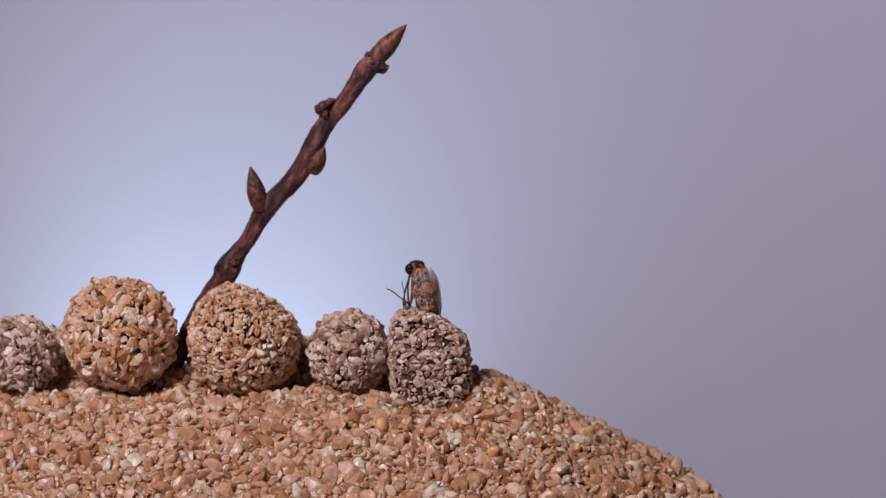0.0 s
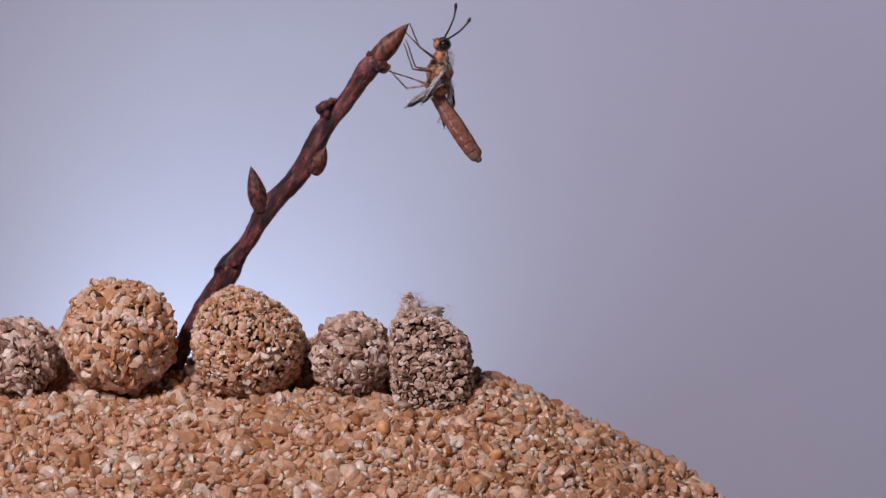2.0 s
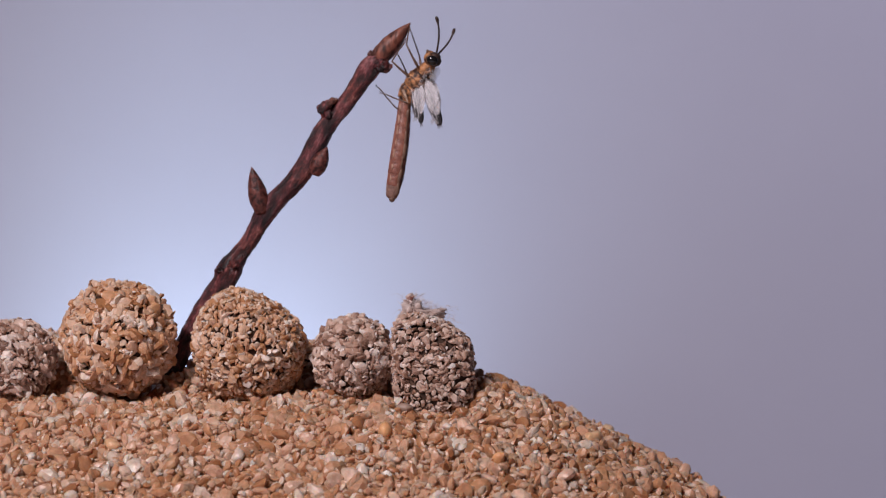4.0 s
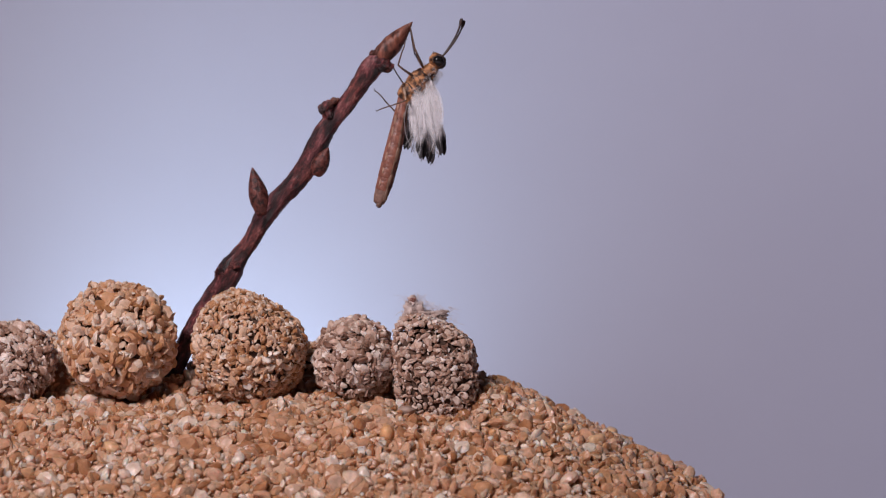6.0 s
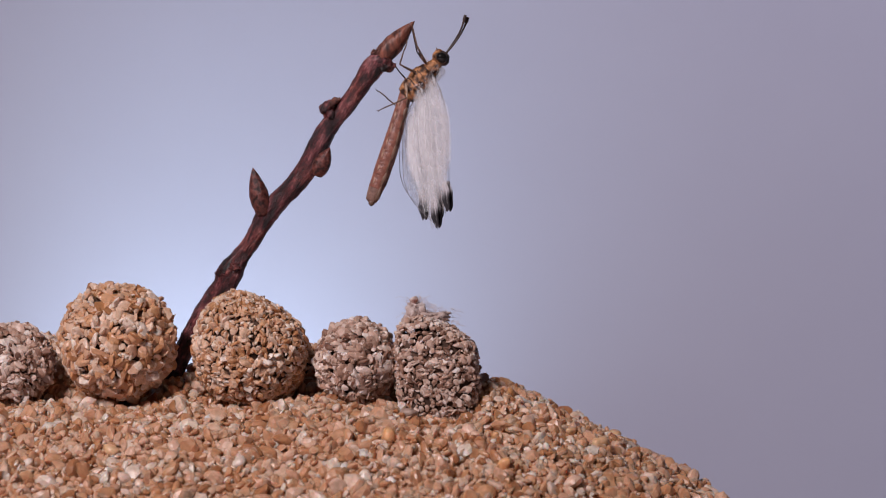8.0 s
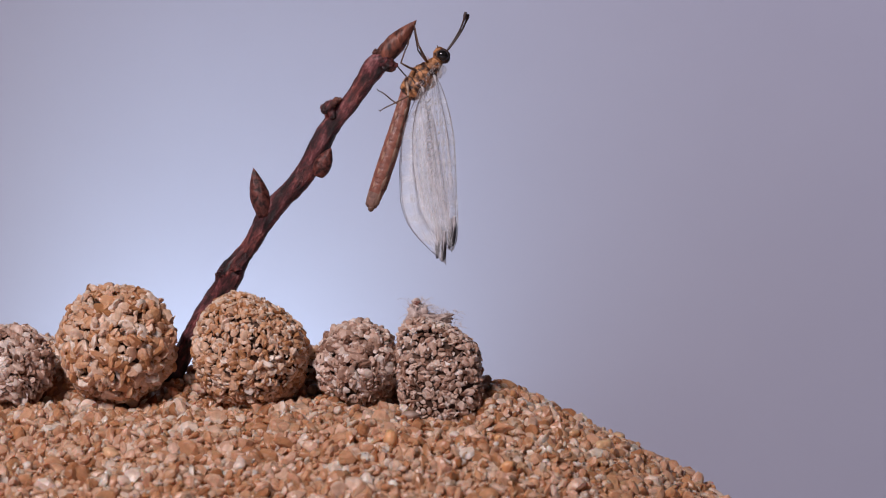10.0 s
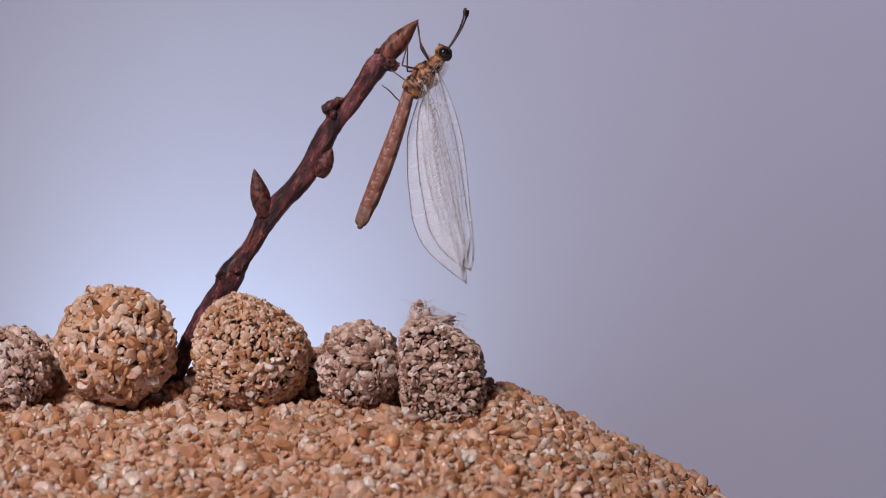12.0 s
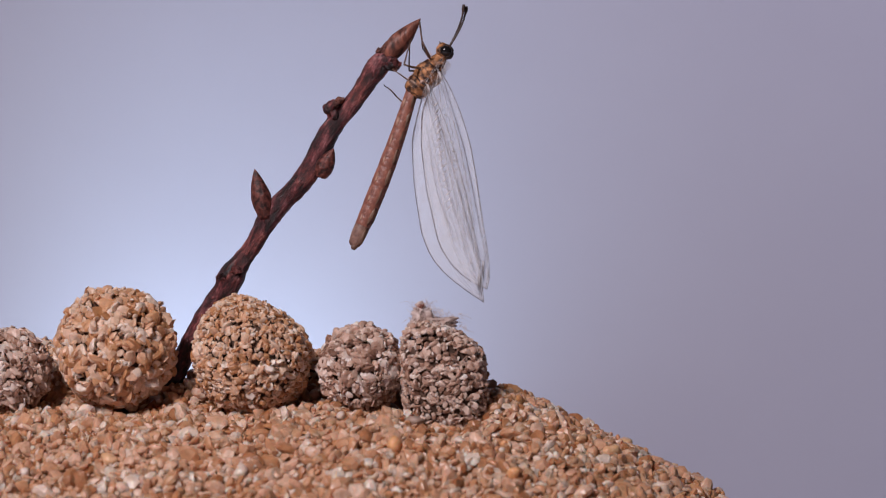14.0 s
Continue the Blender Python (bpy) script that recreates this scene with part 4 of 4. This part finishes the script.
def wing_rows():
    T = STANCES
    inv = [s["m"].inverted() for s in T]
    for k, (root, panels, hinge, side, fore, length, roll, folds, edge) in enumerate(ANTLION["wings"]):
        rows = []
        for s, w in zip(T, inv):
            if s["hang"]:
                a = radians(s["hang"][k])
                way = w.to_3x3() @ Vector((math.sin(a), -0.05 * side, -math.cos(a)))
                chord = w.to_3x3() @ Vector((math.cos(a), 0, math.sin(a)))
            else:
                way = Vector((-0.86, side * 0.42, 0.28)) if fore else Vector((-0.92, side * 0.26, 0.12))
                way = way.lerp(Vector((-1, side * 0.05, 0.0 if fore else -0.12)), s["tuck"])
                chord = Vector((0.2, side * 0.9, -0.3)).lerp(Vector((0.1, side * 0.35, -1)), s["tuck"])
            sunk = float(np.interp(s["t"], [0.9, 1.0, 1.1, 1.2, 1.9, 2.0, 2.1, 2.2, 3.0, 3.8], [0.9, -0.7, -0.7, 0.9, 0.9, -0.8, -0.8, -0.4, -0.5, -0.2]) if fore else np.interp(s["t"], [0.9, 1.0, 1.1, 1.2, 1.9, 2.0, 2.1, 2.2, 3.8, 5.3, 6.0, 7.0], [1.2, -0.7, -0.7, 1.2, 1.2, -0.8, -0.8, 1.4, 1.4, 0.8, 0.3, 0.0]))
            rows.append((s["t"], metres(Matrix.Translation(Vector((hinge.x, hinge.y * (1 - 0.5 * s["tuck"]), hinge.z - 0.4 * s["tuck"])) - way.normalized() * sunk) @ axes(way, chord))))
        walk(root, steady(rows))
        times = [0.0, 2.05, 2.5] + [3.2 + 0.6 * q for q in range(19)]
        spans = []
        for t in times:
            full = (span_at(t) * WING_SEGMENTS - 1) / (WING_SEGMENTS - 1) * (1.0 if fore else float(np.interp(t, [3.2, 5.0, 6.0, 8.2], [1.0, 0.60, 0.78, 1.0])))
            short = (0.04, 0.0, 0.006, 0.055)[k] * min(1.0, max(0.0, (t - 3.2) / 3.0)) * min(1.0, max(0.0, (11.0 - t) / 3.0))
            spans.append(max(0.05, full - short))
        for ob, line, q in edge:
            rows = []
            for t, e in zip(times, spans):
                end = length / WING_SEGMENTS * (1 + (WING_SEGMENTS - 1) * e)
                wide, young = width_at(t), 1.25 * (1 - e) ** 1.6

                def rim(u):
                    lead, trail = wing_edges(u, fore)
                    c = (lead, trail, trail + (lead - trail) * (0.80 + 0.18 * u))[line]
                    return Vector((u * end, -0.06, c * wide * (1 - young * u * u * 0.6)))
                u = (q + 0.5) / EDGE_LINKS
                a, b = rim(max(0.0, u - 0.02)), rim(min(1.0, u + 0.02))
                rows.append((t, metres(Matrix.Translation((a + b) / 2) @ axes(b - a, Vector((0, 0, 1)) if abs((b - a).normalized().z) < 0.9 else Vector((-1, 0, 0))))))
            walk(ob, steady(rows))
        for leaf, y in roll:
            rows = []
            for t, e in zip(times, spans):
                late = min(1.0, max(0.0, (t - 7.8) / 3.4))
                fan = ((0.32, -0.12, 0.02, -0.62)[k] + (-0.16 if y < 0 else 0.16)) * min(1.0, max(0.0, (t - 3.2) / 3.0))
                end = length / WING_SEGMENTS * (1 + (WING_SEGMENTS - 1) * e)
                rows.append((t, Matrix.Translation(Vector((end - 2.2 - 0.5 * late, y * (1 - 0.9 * late), fan * (1 - late) + 0.3 * late)) * MM) @ pose(0, 0, 0, 0, 15 * late, 0) @ pose(0, 0, 0, 90 * late, 0, 0)))
            walk(leaf, rows)
        for ob, row, column in folds:
            rows = []
            c = 2 * column / (FOLD_COLUMNS - 1) - 1
            for t, e in zip(times, spans):
                late = min(1.0, max(0.0, (t - 7.8 - 0.13 * row) / 2.4, 1 - (t - 2.6) / 2.2))
                late = late * late * (3 - 2 * late)
                end = length / WING_SEGMENTS * (1 + (WING_SEGMENTS - 1) * e)
                white = end - 1.0
                grown = min(1.0, max(0.0, (end - 3.9) / 6.0))
                first = -0.15 - 0.35 * grown
                share = row / (FOLD_ROWS - 1)
                at = first + (0.22 * c * c + share * (1 - 0.50 * c * c)) * max(0.05, white - FOLD_LENGTH - first)
                u = max(0.02, (at + FOLD_LENGTH / 2) / max(white, FOLD_LENGTH))
                half = (0.03 + 0.80 * grown) * (0.5 + 0.5 * min(1.4, white / 8.8))
                across = (c * half - 0.62 * width_at(t) * grown) * math.sin(math.pi * min(1.0, 0.97 * u)) ** 1.15
                slope = c * half * math.cos(math.pi * min(1.0, 0.95 * u)) * 2.5 / max(white, FOLD_LENGTH)
                rows.append((t, Matrix.Translation(Vector((at, -0.52 + 0.05 * math.sin(7.0 * row + 3.0 * column), across)) * MM)
                             @ pose(0, 0, 0, 90 * late, -math.degrees(math.atan(slope)) * 0.8, 0)))
            walk(ob, rows)
        for ob, i, j, centre, step, slope in panels:
            rows = []
            for t, e in zip(times, spans):
                at = step * i * e
                wide = width_at(t) * max(0.08, 1 - 1.25 * (1 - e) ** 1.6 * i / WING_SEGMENTS)
                lift = -(0.010 * (i * WING_STRIPS + j) + 0.012 * j) * (1.0 - 0.8 * e)
                turn = math.degrees(math.atan(slope * (1 - wide)))
                pleat = (1 if j % 2 else -1) * 84 * min(1.0, max(0.0, (10.2 - t) / 3.0))
                rows.append((t, Matrix.Translation(Vector((at, lift, centre * wide)) * MM) @ Matrix.Translation(Vector((step / 2, 0, 0)) * MM)
                             @ pose(0, 0, 0, 0, turn, 0) @ pose(0, 0, 0, pleat, 0, 0) @ Matrix.Translation(Vector((-step / 2, 0, 0)) * MM)))
            walk(ob, rows)


def motions():
    for t in (0.0, 0.2):
        stance(t, (-1.53, -2.60, 38.59), (-2.43, -3.40, 44.21), 48, (-0.52, 0.00, 30.72), (250, 264), [None, (-5.53, -4.20, 41.05)] + [None] * 4, tuck=1.0, nod=70.0)
    stance(0.4, (-1.59, -2.60, 38.24), (-2.72, -3.40, 43.92), 46, (-0.52, 0.00, 30.83), (244, 258), [None, (-5.30, -4.20, 41.67)] + [None] * 4, tuck=1.0, nod=55.0)
    for t in (0.5, 0.6):
        stance(t, (-5.34, -2.40, 40.34), (-10.14, -1.60, 40.50), 25, (-0.92, 0.00, 35.88), (170, 210, 0.45), hang=(108, 104, 97, 101), bow=0.002)
    stance(0.7, (-12.69, -8.60, 32.42), (-16.22, -8.00, 34.28), 58, (-1.59, -10.80, 29.79), (140, 236))
    for t in (0.8, 0.9):
        stance(t, (-15.31, -1.90, 50.52), (-13.83, -1.90, 55.13), 85, (-17.56, -3.20, 44.04), (104, 22))
    for t in (1.0, 1.1):
        stance(t, (-4.12, -0.60, 62.79), (-3.00, -3.40, 66.56), 22, (-11.17, -1.60, 56.06), (82, 16, 0.45), hang=(14, 4, 22, 10), bow=0.12)
    for t in (1.2, 1.3):
        stance(t, (-2.92, -0.60, 64.91), (-3.96, -3.20, 68.50), 5, (-4.51, -1.00, 55.51), (146, 100), bow=0.10)
    stance(1.4, (-6.83, -2.00, 62.13), (-11.47, -2.60, 64.02), 66, (-5.28, -2.60, 56.52), (128, 186))
    for t in (1.5, 1.6):
        stance(t, (-12.85, -2.20, 55.75), (-16.62, -2.80, 58.33), 68, (-8.22, -2.80, 49.93), (114, 176))
    stance(1.7, (-20.41, -1.50, 50.30), (-18.76, -2.20, 54.78), 62, (-19.25, -1.80, 42.38), (97, 32))
    for t in (1.8, 1.9):
        stance(t, (-4.01, -0.60, 62.91), (-3.11, -3.30, 66.74), 8, (-9.53, -1.20, 55.22), (108, 44), bow=0.08)
    reach = [(-3.55, -0.40, 67.73), (-3.89, -0.90, 66.77), (-3.91, 0.40, 66.08), (-4.11, -1.00, 65.62), (-5.98, 0.60, 63.57), (-5.83, -1.00, 62.99)]
    for t in (2.0, 2.1):
        stance(t, (-0.98, 0.20, 60.67), (-0.34, -0.60, 65.08), -12, (3.10, 0.50, 54.37), (64, 38, 0.7), reach, (-35, 8, -58, 0), bow=0.004)
    # hanging from the end bud
    grip = [(-3.80, 0.30, 67.45), (-3.76, -0.50, 67.53), (-4.95, 0.50, 64.95), (-4.09, -0.80, 66.14), (-7.02, 0.60, 61.59), (-6.56, -1.60, 60.82)]
    stance(2.2, (-3.54, 0.00, 60.41), (-1.48, -2.60, 63.74), 0, (-5.70, 0.00, 51.09), (95, 50, 0.85), grip, (15, 12, 24, -4))
    stance(2.5, (-3.62, 0.00, 60.35), (-1.56, -2.60, 63.74), 0, (-4.87, 0.00, 51.21), (96, 48, 0.85), grip, (15, 12, 24, -4))
    stance(3.0, (-3.78, 0.00, 60.24), (-1.67, -2.60, 63.72), 0, (-4.91, 0.00, 50.77), (97, 46, 0.85), grip, (15, 12, 22, -6))
    stance(3.8, (-4.14, 0.00, 60.12), (-1.70, -1.80, 63.65), 0, (-5.49, 0.00, 50.35), (88, 50, 0.85), grip, (15, 10, 6, -8))
    grip = [(-3.95, 0.30, 67.30), (-3.89, -0.50, 67.39), (-5.92, 0.60, 63.79), (-4.33, -0.80, 65.91), (-7.38, 0.60, 61.09), (-7.16, -1.60, 58.95)]
    stance(5.3, (-4.62, 0.00, 60.05), (-1.70, -0.20, 63.46), 0, (-6.58, 0.00, 49.67), (62, 57), grip, (13, 6, 0, -10))
    stance(6.0, (-4.57, 0.00, 60.10), (-1.49, -0.20, 63.50), 0, (-7.09, 0.00, 49.69), (58, 54), grip, (6.5, 0, 2, -8))
    stance(7.0, (-4.55, 0.00, 60.26), (-1.32, -0.20, 63.70), 0, (-7.78, 0.00, 49.84), (57, 53), grip, (3, 0, 5.5, 0.5))
    stance(8.2, (-4.61, 0.00, 60.53), (-1.22, -0.20, 64.01), 0, (-8.04, 0.00, 49.89), (58, 54), grip, (5.6, 3.4, 7, 4.2))
    stance(10.3, (-4.69, 0.00, 60.63), (-1.34, -0.20, 64.18), 0, (-8.37, 0.00, 49.19), (59, 55), grip, (6.7, 6.1, 7.8, 6.9))
    grip = [(-3.72, 0.30, 67.42), (-3.82, -0.50, 67.45), (-4.75, 0.60, 65.35), (-4.60, -0.80, 65.70), (-7.08, 0.60, 61.46), (-6.27, -1.60, 62.83)]
    stance(11.2, (-4.67, 0.00, 60.67), (-1.27, -0.20, 64.33), 0, (-8.94, 0.00, 48.52), (61, 57), grip, (8.5, 8.1, 10.3, 9.7))
    stance(12.0, (-4.63, 0.00, 60.72), (-1.25, -0.20, 64.47), 0, (-9.60, 0.00, 47.46), (62, 58), grip, (9.9, 9.6, 12.0, 11.6))
    stance(13.0, (-4.51, 0.00, 60.71), (-1.25, -0.20, 64.61), 0, (-10.05, 0.00, 46.37), (64, 60), grip, (12, 11.7, 14.3, 13.9))
    stance(14.0, (-4.55, 0.00, 60.70), (-1.20, -0.20, 64.75), 0, (-10.45, 0.00, 45.28), (66, 62), grip, (12.5, 12.2, 14.6, 14.2))
    body_rows()
    wing_rows()
    # the shed skin is dragged up out of the cocoon as the insect climbs out
    low, high = Vector((-2.39, -2.40, 35.97)) * MM, Vector((-3.35, -2.60, 39.95)) * MM
    walk(SHED, [(0.0, Matrix.Translation(low)), (0.4, Matrix.Translation(low)), (0.5, Matrix.Translation(low.lerp(high, 0.8))), (0.65, Matrix.Translation(high)), (14.0, Matrix.Translation(high))])
    # the cocoons beside it settle as it leaves
    for ob, shift in ((SMALL, Vector((0.15, 0, -0.15))), (OPEN, Vector((-0.1, 0, 0.0))), (GOLDEN, Vector((0.35, 0, -0.15)))):
        start = Matrix.Translation(ob.location) @ ob.rotation_quaternion.to_matrix().to_4x4()
        end = Matrix.Translation(shift * MM) @ start
        walk(ob, [(0.0, start), (0.5, start), (0.8, end), (14.0, end)])


motions()
